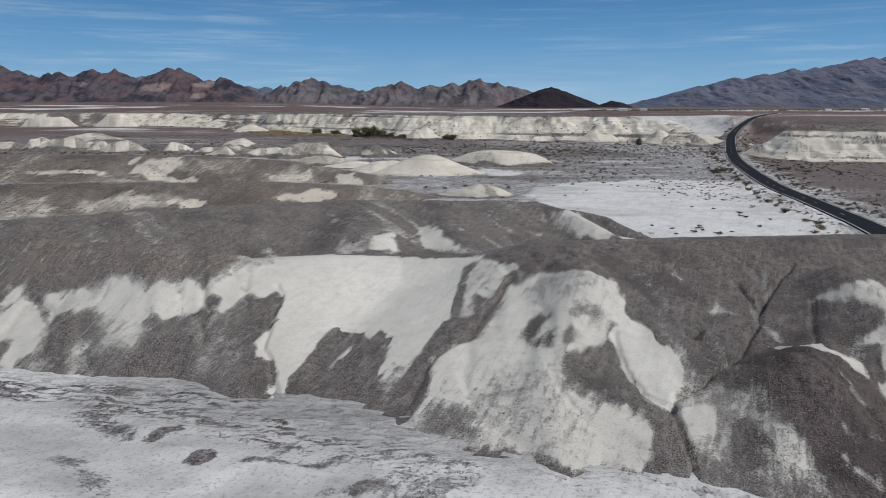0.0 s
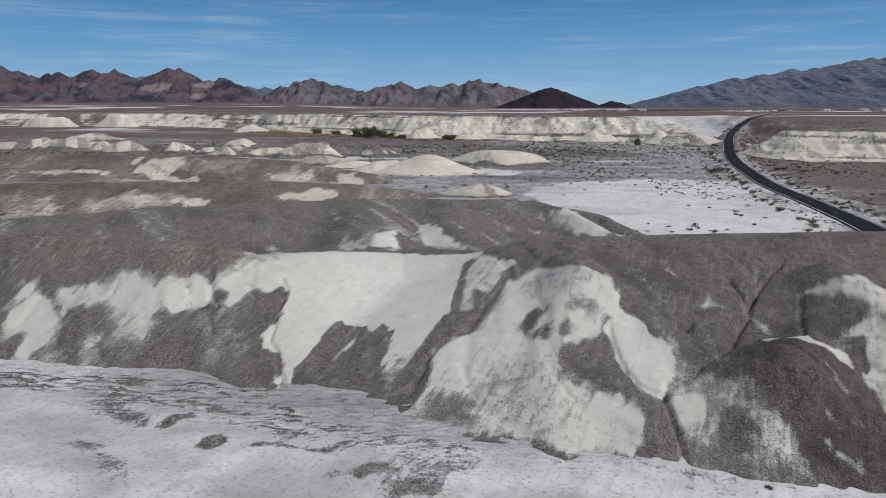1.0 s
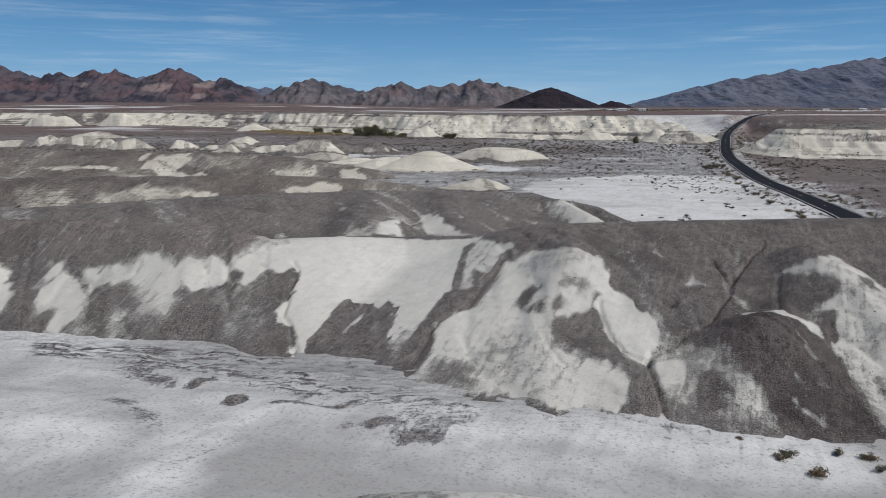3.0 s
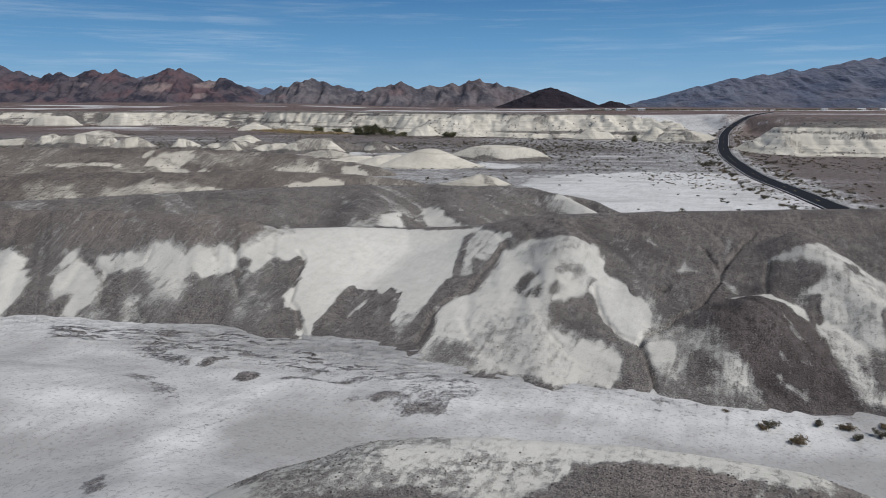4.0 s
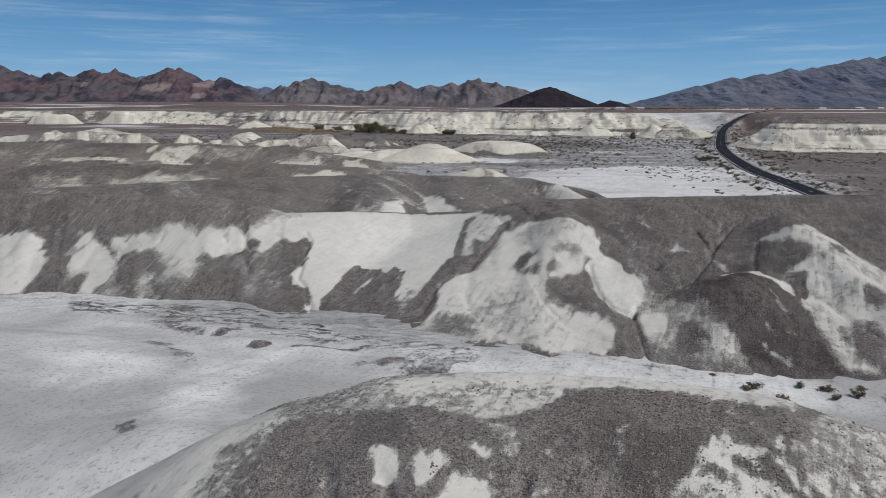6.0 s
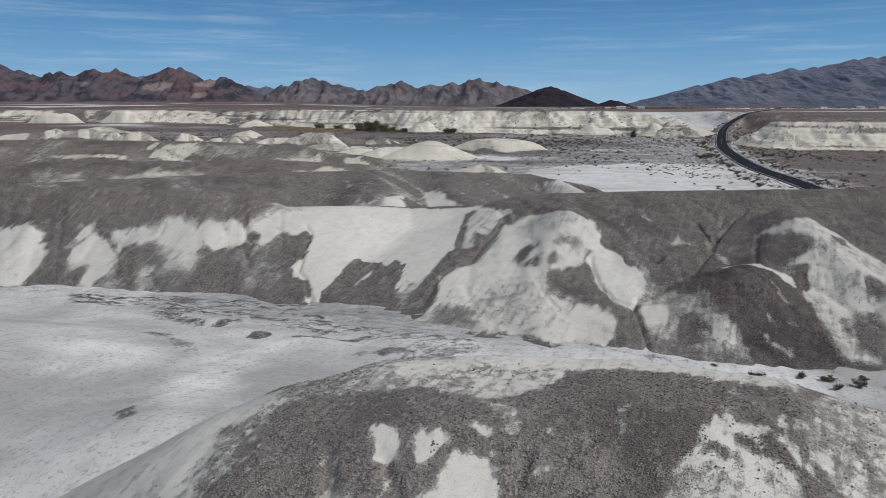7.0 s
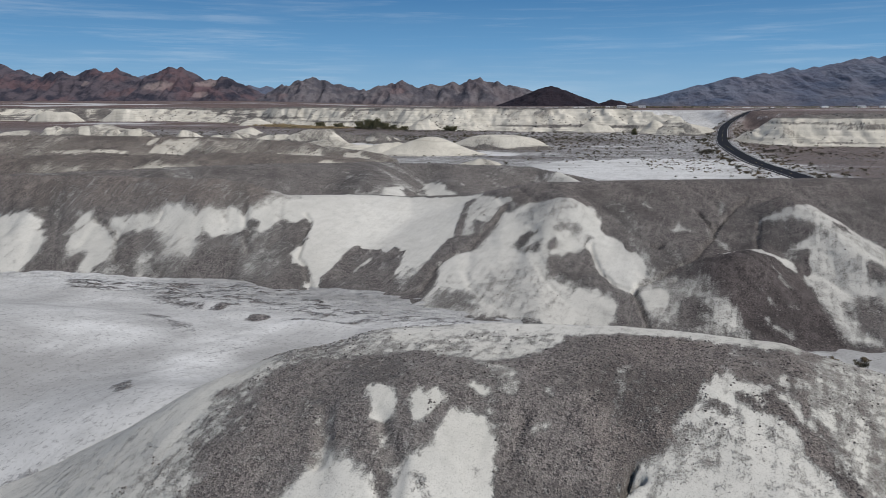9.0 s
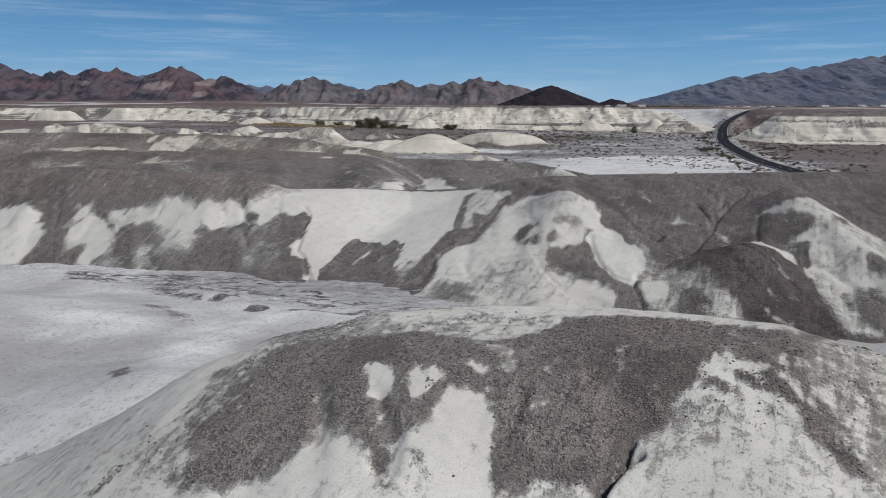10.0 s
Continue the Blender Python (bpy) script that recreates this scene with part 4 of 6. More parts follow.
SECOND_BLOTS.append((0.5, 0.6, [(15.5, 163.1), (16.3, 161.3), (15.7, 157.2), (15.1, 158.7)]))  # thin streak
SECOND_BLOTS.append((0.45, 1.2, [(17.4, 161.6), (21.2, 159.3), (21.9, 153.6), (22.7, 149.0), (19.4, 153.9)]))  # mottled end
SECOND_BLOTS.append((0.12, 1.0, [(21.3, 160.0), (25.1, 167.6), (27.8, 150.0), (34.7, 151.5), (27.1, 145.2), (22.7, 149.0), (21.4, 154.7)]))  # bare end
SECOND_BLOTS.append((0.72, 0.6, [(30.6, 164.2), (32.9, 163.5), (36.2, 159.4), (38.7, 152.2), (35.6, 152.9), (33.4, 158.4)]))  # gravel strip
THIRD_BLOTS = []
THIRD_BLOTS.append((0.44, 1.5, [(-116.1, 188.0), (-90.9, 192.0), (-83.9, 191.3), (-88.2, 185.6), (-97.1, 183.1), (-110.5, 177.7)]))  # pale streaked band
THIRD_BLOTS.append((0.47, 1.5, [(-139.1, 186.6), (-131.2, 187.6), (-122.9, 187.9), (-118.1, 179.5), (-118.1, 174.3), (-130.2, 173.3)]))  # pale streaked band
THIRD_BLOTS.append((0.3, 1.5, [(-128.6, 186.1), (-123.8, 188.0), (-118.1, 179.5), (-121.1, 177.7)]))  # pale patch
THIRD_BLOTS.append((0.3, 1.2, [(-101.7, 189.5), (-96.8, 190.7), (-92.4, 185.6), (-97.5, 184.2)]))  # pale patch
THIRD_BLOTS.append((0.12, 0.8, [(-87.4, 188.3), (-83.1, 191.4), (-77.8, 188.5), (-85.2, 187.0)]))  # bare end
THIRD_BLOTS.append((0.1, 0.8, [(-62.3, 198.0), (-59.8, 201.7), (-45.3, 207.6), (-43.1, 205.6), (-47.5, 201.3), (-59.8, 195.4)]))  # bare lobe
FOURTH_BLOTS = []
FOURTH_BLOTS.append((0.55, 1.5, [(-126.3, 288.0), (-97.0, 289.5), (-94.2, 280.5), (-102.4, 275.8), (-106.4, 280.5), (-115.3, 266.4), (-124.5, 277.2)]))  # mottled face
FOURTH_BLOTS.append((0.22, 1.5, [(-145.6, 286.3), (-127.8, 288.5), (-123.9, 281.9), (-126.3, 275.6), (-131.9, 277.3), (-138.4, 281.2)]))  # pale gully head
FOURTH_BLOTS.append((0.05, 1.0, [(-148.1, 283.5), (-145.2, 285.4), (-138.1, 280.5), (-127.7, 273.1), (-113.5, 264.8), (-111.4, 262.4), (-115.9, 256.8), (-124.4, 260.5), (-134.4, 272.0), (-144.5, 278.4)]))  # bare gully
FOURTH_BLOTS.append((0.05, 0.7, [(-187.9, 273.1), (-155.0, 275.0), (-153.5, 272.0), (-185.2, 270.6)]))  # thin bare band
FOURTH_BLOTS.append((0.3, 1.0, [(-146.8, 268.1), (-132.8, 268.5), (-131.1, 260.0), (-141.4, 259.9)]))  # pale foot
FOURTH_BLOTS.append((0.7, 2.0, [(-185.2, 280.9), (-166.5, 283.2), (-163.3, 277.0), (-179.9, 276.0)]))  # streaked face
FOURTH_BLOTS.append((0.55, 1.0, [(-93.6, 278.3), (-90.2, 283.2), (-85.5, 284.0), (-87.6, 274.4)]))  # streaks
FOURTH_BLOTS.append((0.05, 0.8, [(-88.5, 273.4), (-87.2, 277.2), (-75.8, 274.5), (-70.1, 270.3), (-73.8, 269.3), (-86.6, 270.8)]))  # bare foot
FOURTH_BLOTS.append((0.2, 0.8, [(-73.3, 275.8), (-69.3, 277.2), (-66.2, 268.5), (-71.1, 269.4)]))  # bare fleck
FOURTH_BLOTS.append((0.7, 1.0, [(-66.9, 276.9), (-56.8, 273.6), (-55.5, 266.5), (-62.4, 267.0)]))  # thin gravel
FOURTH_BLOTS.append((0.06, 0.8, [(-56.3, 270.9), (-50.1, 268.6), (-45.5, 261.5), (-41.8, 252.6), (-50.5, 252.4)]))  # bare end
GROUND_BLOTS = []
GROUND_BLOTS.append((0.42, 1.0, [(-55.9, 67.6), (-50.0, 69.2), (-39.3, 68.7), (-28.4, 66.7), (-20.5, 62.1), (-13.6, 58.2), (-6.5, 56.7), (0.8, 54.3), (0.8, 50.5), (-3.5, 47.2), (-7.1, 53.0), (-12.6, 53.3), (-18.2, 54.0), (-25.4, 58.7), (-35.2, 60.2), (-40.0, 63.5), (-46.6, 63.8), (-52.3, 62.6)]))  # braided gravel
GROUND_BLOTS.append((0.6, 0.8, [(-55.3, 66.8), (-50.3, 68.6), (-47.1, 64.5), (-52.3, 62.6)]))  # reddish gravel
GROUND_BLOTS.append((0.6, 1.0, [(-42.3, 61.9), (-39.0, 62.9), (-35.8, 60.2), (-31.2, 55.7), (-32.1, 54.1), (-36.2, 56.4), (-39.4, 59.0)]))  # speckled silt
GROUND_BLOTS.append((0.9, 0.6, [(-31.5, 55.2), (-30.7, 57.2), (-29.9, 59.5), (-28.5, 58.1), (-30.1, 55.8)]))  # gravel hummock
GROUND_BLOTS.append((0.9, 0.6, [(-25.8, 51.6), (-25.2, 53.7), (-24.2, 54.5), (-22.9, 52.6), (-24.3, 51.2)]))  # gravel hummock
GROUND_BLOTS.append((0.65, 0.7, [(-22.1, 52.6), (-18.2, 54.0), (-15.2, 53.2), (-14.4, 51.9), (-18.0, 51.5), (-21.3, 51.8)]))  # gravel strip
GROUND_BLOTS.append((0.78, 0.7, [(-15.5, 52.2), (-12.8, 54.7), (-10.6, 54.3), (-12.8, 51.7), (-14.6, 50.6)]))  # gravel strip
GROUND_BLOTS.append((0.66, 1.0, [(-12.4, 47.4), (-9.8, 49.9), (-7.4, 51.0), (-6.7, 49.3), (-9.4, 47.6)]))  # gravel spit
GROUND_BLOTS.append((0.66, 1.2, [(-7.0, 47.5), (-3.6, 48.8), (-2.0, 46.5), (-3.4, 45.6), (-6.7, 45.3)]))  # gravel spit
GROUND_BLOTS.append((0.9, 0.4, [(-41.1, 63.7), (-41.3, 65.4), (-39.7, 64.2), (-39.9, 63.4)]))  # dark hummock
GROUND_BLOTS.append((0.5, 1.2, [(-39.9, 51.3), (-33.5, 50.5), (-30.5, 47.8), (-27.1, 44.1), (-29.1, 43.4), (-33.5, 46.8)]))  # speckled gravel on the hummock side, its shade painted in as darker cover
GROUND_BLOTS.append((-0.2, 0.6, [(-6.0, 57.5), (-2.0, 57.1), (3.6, 56.5), (6.8, 54.9), (8.6, 52.0), (7.5, 51.4), (3.5, 54.9), (-1.9, 55.6), (-5.8, 56.0)]))  # bare channel
GROUND_BLOTS.append((-0.2, 0.6, [(-21.7, 65.3), (-19.8, 64.2), (-17.5, 62.6), (-15.7, 59.9), (-18.3, 60.7), (-21.1, 63.1)]))  # bare fan
GROUND_BLOTS.append((0.55, 1.0, [(-27.1, 13.4), (-26.1, 14.1), (-21.6, 11.7), (-20.2, 9.9), (-23.3, 11.2), (-25.8, 11.7)]))  # silt gravel
GROUND_BLOTS.append((0.5, 0.5, [(-26.6, 24.7), (-26.8, 28.3), (-24.3, 24.5), (-23.5, 22.2), (-25.2, 22.9)]))  # small ledge
SILT_BLOTS = []
SILT_BLOTS.append((0.2, 3, [(-41.2, 33.6), (-39.5, 37.4), (-34.8, 31.5), (-32.3, 24.6), (-33.9, 23.1)]))  # dull silt
SILT_BLOTS.append((0.7, 3, [(-33.9, 23.1), (-24.2, 21.2), (-23.5, 28.3), (-19.8, 23.0), (-15.6, 8.3), (-16.6, 5.0), (-24.0, 9.3)]))  # pale silt
SILT_BLOTS.append((0.25, 2.5, [(-31.7, 30.4), (-28.2, 36.2), (-23.1, 28.4), (-23.4, 21.9), (-28.4, 24.8)]))  # dull silt
SILT_BLOTS.append((0.8, 2.5, [(-40.0, 39.1), (-38.5, 47.4), (-32.5, 47.9), (-26.5, 42.2), (-31.9, 35.1), (-37.0, 35.1)]))  # bright swirl
SILT_BLOTS.append((0.2, 2, [(-48.1, 58.4), (-37.2, 54.9), (-29.8, 45.9), (-23.0, 41.7), (-26.1, 37.3), (-31.1, 42.2), (-38.5, 47.4)]))  # dull swirl
SILT_BLOTS.append((1.0, 1.5, [(-27.4, 35.4), (-27.0, 43.4), (-22.0, 49.6), (-18.0, 54.1), (-21.0, 46.4), (-21.3, 34.3), (-22.8, 26.8)]))  # bright crust
SILT_BLOTS.append((0.3, 2, [(-61.4, 61.6), (-51.8, 64.7), (-41.2, 63.4), (-38.3, 60.4), (-48.8, 59.6), (-47.6, 42.8)]))  # dull silt
SILT_BLOTS.append((0.95, 4, [(-7.7, 53.6), (20.5, 52.8), (36.3, 51.6), (35.6, 44.6), (3.3, 41.7), (-6.8, 46.4)]))  # bright crust
SILT_BLOTS.append((0.25, 1.5, [(-0.6, 47.2), (8.7, 46.9), (13.5, 45.4), (8.3, 44.0), (1.0, 44.7)]))  # dull silt


PLAIN_BLOTS = []
PLAIN_BLOTS.append((0.5, 5.0, [(-48.1, 277.1), (-11.2, 291.3), (12.5, 275.9), (24.6, 256.6), (16.7, 233.5), (-39.8, 227.8)]))  # speckled ground
PLAIN_BLOTS.append((0.52, 7.0, [(103.6, 631.6), (183.8, 566.8), (132.3, 366.7), (104.5, 286.6), (66.0, 261.5), (106.1, 367.6), (94.2, 456.9), (82.3, 508.1)]))  # speckled ground
PLAIN_BLOTS.append((0.6, 6.0, [(1.3, 605.7), (100.2, 609.8), (83.9, 508.3), (1.2, 504.9)]))  # speckled ground
PLAIN_BLOTS.append((0.62, 3.0, [(28.1, 326.6), (71.3, 429.1), (70.7, 404.8), (32.2, 313.2)]))  # old track
PLAIN_BLOTS.append((0.35, 3.0, [(115.8, 232.5), (120.1, 222.6), (123.6, 207.2), (119.0, 199.0), (113.2, 215.9)]))  # pale verge
PLAIN_BLOTS.append((0.25, 4.0, [(226.6, 597.8), (199.4, 492.8), (176.8, 435.3), (175.8, 450.9)]))  # pale verge
PLAIN_BLOTS.append((0.2, 3.0, [(1.0, 335.0), (19.2, 312.5), (15.8, 295.1), (3.5, 298.5)]))  # pale foot of the dome
PLAIN_BLOTS.append((0.4, 5.0, [(-213.3, 901.6), (-141.7, 832.0), (-136.6, 801.1), (-196.5, 829.3)]))  # pale damp ground
PLAIN_BLOTS.append((0.3, 4.0, [(-98.0, 409.0), (-70.6, 410.3), (-66.6, 368.1), (-83.0, 371.8)]))  # pale streak
BENCH_BLOTS = []
BENCH_BLOTS.append((0.3, 12, [(173.9, 861.9), (344.9, 983.7), (276.4, 766.6), (220.4, 635.1), (159.5, 654.1)]))  # pale slope beside the road
BENCH_BLOTS.append((0.45, 8, [(292.9, 732.8), (318.2, 701.0), (343.0, 664.2), (313.0, 688.2)]))  # pale strip on the bench
BENCH_BLOTS.append((0.5, 10, [(308.9, 731.8), (373.1, 664.3), (367.0, 652.9), (309.5, 719.2)]))  # pale strip on the bench


def inset(x, y, outline):
    """How far inside an outline in the plan a place lies, in metres; negative outside."""
    d = np.full(np.shape(x), 1e9)
    inside = np.zeros(np.shape(x), bool)
    for (x0, y0), (x1, y1) in zip(outline, outline[1:] + outline[:1]):
        lx, ly = x1 - x0, y1 - y0
        s = np.clip(((x - x0) * lx + (y - y0) * ly) / max(lx * lx + ly * ly, 1e-9), 0, 1)
        d = np.minimum(d, np.hypot(x - x0 - s * lx, y - y0 - s * ly))
        if abs(ly) > 1e-9:
            inside ^= ((y0 > y) != (y1 > y)) & (x < x0 + (y - y0) * lx / ly)
    return np.where(inside, d, -d)


def blot(x, y, outline, soft, wobble):
    """How much a place belongs to an outline in the plan, 0 to 1, with an uneven rim."""
    return step(inset(x, y, outline) + wobble, -1.25 * soft, 1.25 * soft)


def cover(x, y, base, blots, size):
    wobble = 0.30 * size * rough(x - 0.3 * y, y * 0.45, 0.8 * size, 5, 71) + 0.26 * size * rough(x - 0.4 * y, y * 0.16, 0.3 * size, 3, 73)
    out = base
    for value, soft, outline in blots:
        xs, ys = [p[0] for p in outline], [p[1] for p in outline]
        near = (x > min(xs) - 4 * soft) & (x < max(xs) + 4 * soft) & (y > min(ys) - 4 * soft) & (y < max(ys) + 4 * soft)
        w = blot(x[near], y[near], outline, soft, wobble[near])
        out[near] = out[near] + (value - out[near]) * w
    return out


def sheet(name, x, y, z, keep, material, **values):
    """A mesh over a grid of places; keep: which of its vertices are wanted."""
    rows, cols = x.shape
    q = keep[:-1, :-1] | keep[1:, :-1] | keep[:-1, 1:] | keep[1:, 1:]
    i, j = np.nonzero(q)
    a = i * cols + j
    faces = np.stack([a, a + 1, a + cols + 1, a + cols], 1)
    used = np.unique(faces)
    index = np.zeros(rows * cols, int)
    index[used] = np.arange(len(used))
    me = bpy.data.meshes.new(name)
    me.vertices.add(len(used))
    me.vertices.foreach_set("co", np.stack([x.ravel()[used], y.ravel()[used], z.ravel()[used]], 1).astype(np.float32).ravel())
    me.loops.add(faces.size)
    me.loops.foreach_set("vertex_index", index[faces].astype(np.int32).ravel())
    me.polygons.add(len(faces))
    me.polygons.foreach_set("loop_start", np.arange(0, faces.size, 4, dtype=np.int32))
    me.polygons.foreach_set("use_smooth", np.ones(len(faces), bool))
    if "crust" not in values:
        values["crust"] = np.clip(0.5 + 0.9 * rough(x + 3 * rough(x, y, 9, 3, 75), y * 0.6, 12, 4, 77), 0, 1)
    for key, v in values.items():
        me.attributes.new(key, "FLOAT", "POINT").data.foreach_set("value", v.ravel()[used].astype(np.float32))
    me.update(calc_edges=True)
    me.materials.append(material)
    return new(name, me)


def grid(x0, x1, y0, y1, cell):
    return np.meshgrid(np.arange(x0, x1 + cell, cell), np.arange(y0, y1 + cell, cell))


def hill(name, label, box, cell, height, gravel, material, category="hill", group="", warm=None, crust=None, varnish=None):
    x, y = grid(*box, cell)
    h, g = height(x, y), ground_height(x, y)
    values = dict(gravel=gravel(x, y, h, g), warm=warm(x, y, h) if warm else 0 * x)
    if varnish:
        values["varnish"] = varnish(x, y)
    if crust:
        values["crust"] = np.clip(crust(x, y) + 0.35 * rough(x, y * 0.5, 8, 4, 79), 0, 1)
    return tagged(sheet(name, x, y, np.maximum(h, g - 0.8), h > g - 0.6, material, **values), label, category, group)


# ---- the ground, one sheet to the horizon ----
def ground_sheet():
    ys = [-4600, -2500, -1200, -600, -300, -150, -80, -50]
    y = -30.0
    while y < 4700:
        ys.append(y)
        y += 0.45 if y < 75 else max(0.6, 0.0042 * (y + 20))
    u = np.linspace(-1, 1, 520)
    u = 0.55 * u + 0.45 * u ** 3
    ys = np.array(ys)
    width = 75 + 0.95 * np.abs(ys)
    x, y = u[None, :] * width[:, None], np.repeat(ys[:, None], len(u), 1)
    z = ground_height(x, y)
    # the road runs on a low bed
    d, zr = road_distance(x, y)
    z = np.where(y < 1800, z + (zr - 0.22 - z) * step(-d, -14, -5.5), z)
    # smooth crusts and drier silt swirl about the wash
    sx, sy = x + 9 * rough(x, y, 26, 3, 61), y + 6 * rough(x, y, 22, 3, 63)
    crust = 0.53 + 0.9 * rough(sx * 0.6, sy * 1.3, 24, 4, 65) + 0.5 * np.abs(rough(sx * 0.35, sy * 1.6, 12, 4, 67)) - 0.12
    crust = cover(x, y, crust, SILT_BLOTS, 5.0) + 0.45 * rough(sx * 0.5, sy * 1.5, 7, 5, 69)
    crust = np.clip(crust + 0.5 * step(y, 120, 160), 0, 1)
    braid = np.exp(-((y - 60 + 0.2 * x) / 7.5) ** 2) * step(-x, -24, -4)
    return sheet("ground", x, y, z, np.ones(x.shape, bool), MAT_GROUND, braid=braid, gravel=ground_gravel(x, y, d), warm=np.maximum(step(y, 450, 900), 0.45 * step(x - 60 - 0.21 * y, 4, 14) * step(y, 100, 140)), crust=crust)


def road_distance(x, y):
    d, z = np.full(np.shape(x), 1e9), np.zeros(np.shape(x))
    m = (x > 30) & (x < 900) & (y > 50) & (y < 1900)
    px, py, pd, pz = x[m], y[m], d[m], z[m]
    line = road_line()
    for (x0, y0, z0), (x1, y1, z1) in zip(line[:-1], line[1:]):
        lx, ly = x1 - x0, y1 - y0
        s = np.clip(((px - x0) * lx + (py - y0) * ly) / (lx * lx + ly * ly), 0, 1)
        e = np.hypot(px - x0 - s * lx, py - y0 - s * ly)
        pz, pd = np.where(e < pd, z0 + s * (z1 - z0), pz), np.minimum(pd, e)
    d[m], z[m] = pd, pz
    return d, z


PLAYA = [(22, 250), (20, 205), (16, 118), (78, 118), (88, 165), (96, 205), (104, 262), (102, 276), (78, 282), (39, 268)]


def ground_gravel(x, y, d):
    flood = rough(x * 0.22 + 0.1 * y, y + 0.28 * x, 3.0, 4, 81)
    wash = -0.12 + 0.45 * step(flood, 0.05, 0.45) * np.exp(-((y - 59 + 0.2 * x) / 9) ** 2) + 0.3 * step(rough(x, y, 14, 4, 83), 0.25, 0.7)
    wash = cover(x, y, wash, GROUND_BLOTS, 3)
    braid = np.exp(-((y - 59 + 0.2 * x) / 7) ** 2) * step(y, 46, 54)
    wash = wash + 0.75 * braid * rough(x * 0.4 + 0.1 * y, y + 0.3 * x, 1.0, 3, 89)
    plain = 0.56 + 0.26 * step(y, 360, 480) + 0.3 * step(x - 60 - 0.21 * y, 4, 20) + 0.28 * rough(x * 0.4, y, 60, 5, 85) + 0.3 * rough(x * 0.3 + 0.1 * y, y, 13, 4, 88)
    g = wash + (plain - wash) * step(y, 88, 118)
    g = cover(x, y, g, PLAIN_BLOTS, 9)
    g = cover(x, y, g, [(-0.25, 4.0, PLAYA)], 14)
    # the benchland: long pale streaks between strips of brown gravel
    far = 0.95 + 0.35 * rough(x * 0.6, y, 330, 5, 87) - 0.95 * step(rough(x * 0.45 + 0.1 * y, y * 0.42, 120, 4, 90), 0.12, 0.34) * step(2900 - y, 0, 900)
    far = far - 0.35 * step(rough(x * 0.25, y * 0.5, 45, 3, 94), 0.2, 0.45) * step(1500 - y, 0, 400)
    g = g + (far - g) * step(y, 700, 1100)
    g = cover(x, y, g, BENCH_BLOTS, 16)
    verge = np.exp(-((d - 7) / 4) ** 2)
    return g + (0.42 - g) * 0.8 * verge * step(y, 100, 140)


tagged(ground_sheet(), "pale wash and dark stony desert plain", "ground", kind="structure")

# ---- ridges and hills ----
hill("badland_ridge", "long gravel-capped badland ridge with bare pale bowl", (-190, 190, 44, 132), 0.3, main_ridge_height,
     lambda x, y, h, g: cover(x, y, 0.86 + 0.1 * step(x, 0, 22) + 0.2 * rough(x, y * 0.4, 9, 4, 91) - 0.4 * step(rough(x, y * 0.25, 7, 4, 93), 0.25, 0.7), MAIN_BLOTS, 3.0), MAT_HILL, "ridge", "",
     lambda x, y, h: 0.25 + 0.75 * step(h, 5, 8.5) * (0.35 + 0.65 * step(-x, 20, 40)),
     lambda x, y: 0.15 + 0.75 * np.exp(-(((x + 13) / 14) ** 2 + ((y - 92) / 22) ** 2)) + 0.5 * np.exp(-(((x - 20) / 4) ** 2 + ((y - 69) / 6) ** 2)),
     lambda x, y: np.clip(1.2 * np.exp(-(((x - 37) / 9) ** 2 + ((y - 63) / 13) ** 2) ** 2) + 0.25 * step(x, 18, 30) + 0.15 * rough(x, y, 6, 3, 99), 0, 1))
hill("gravel_hill", "rounded pale mudstone hill capped with dark gravel", (-46, 54, -32, 42), 0.15, near_hill_height,
     lambda x, y, h, g: cover(x, y, 0.17 + 0.10 * step(x, 10, 16) + 0.35 * step(rough(x, y * 0.4, 5, 4, 95), 0.1, 0.7), NEAR_BLOTS, 1.0), MAT_NEAR, "hill", "",
     lambda x, y, h: 0.2 + 0.35 * step(x, 4, 12) + 0.3 * step(rough(x, y, 9, 3, 97), 0, 0.5),
     lambda x, y: 0.35 + 0.5 * np.exp(-(((x - 1) / 7) ** 2 + ((y - 17) / 3) ** 2)) + 0.5 * step(-y, -6, 0) - 0.3 * step(x, 13, 17))
hill("badland_ridge", "dark gravel ridge with pale bare lobes", (-190, 60, 108, 200), 0.6, second_ridge_height,
     lambda x, y, h, g: cover(x, y, 0.86 + 0.2 * rough(x, y * 0.4, 9, 4, 101) - 0.34 * step(rough(x + y, y * 0.4, 8, 5, 102), 0.1, 0.6), SECOND_BLOTS, 5), MAT_HILL, "ridge", "",
     lambda x, y, h: 0.25 + 0 * x)
hill("badland_ridge", "dark ridge with a pale eroded band", (-330, 0, 160, 245), 0.9, third_ridge_height,
     lambda x, y, h, g: cover(x, y, 0.85 + 0.4 * rough(x, y * 0.3, 14, 4, 103) - 0.45 * (1 - step(h, 4.5, 7)) * step(rough(x, y * 0.3, 16, 4, 104), -0.3, 0.5), THIRD_BLOTS, 8), MAT_RIDGE, "ridge", "",
     lambda x, y, h: 0.6 + 0 * x)
hill("badland_ridge", "dark ridge with pale eroded gullies", (-480, -15, 238, 330), 1.2, fourth_ridge_height,
     lambda x, y, h, g: cover(x, y, 0.8 + 0.45 * rough(x, y * 0.3, 18, 4, 105) - 0.5 * (1 - step(h, 5, 8)) * step(rough(x, y * 0.3, 20, 4, 106), -0.3, 0.5), FOURTH_BLOTS, 10), MAT_RIDGE, "ridge", "",
     lambda x, y, h: 0.7 + 0 * x)


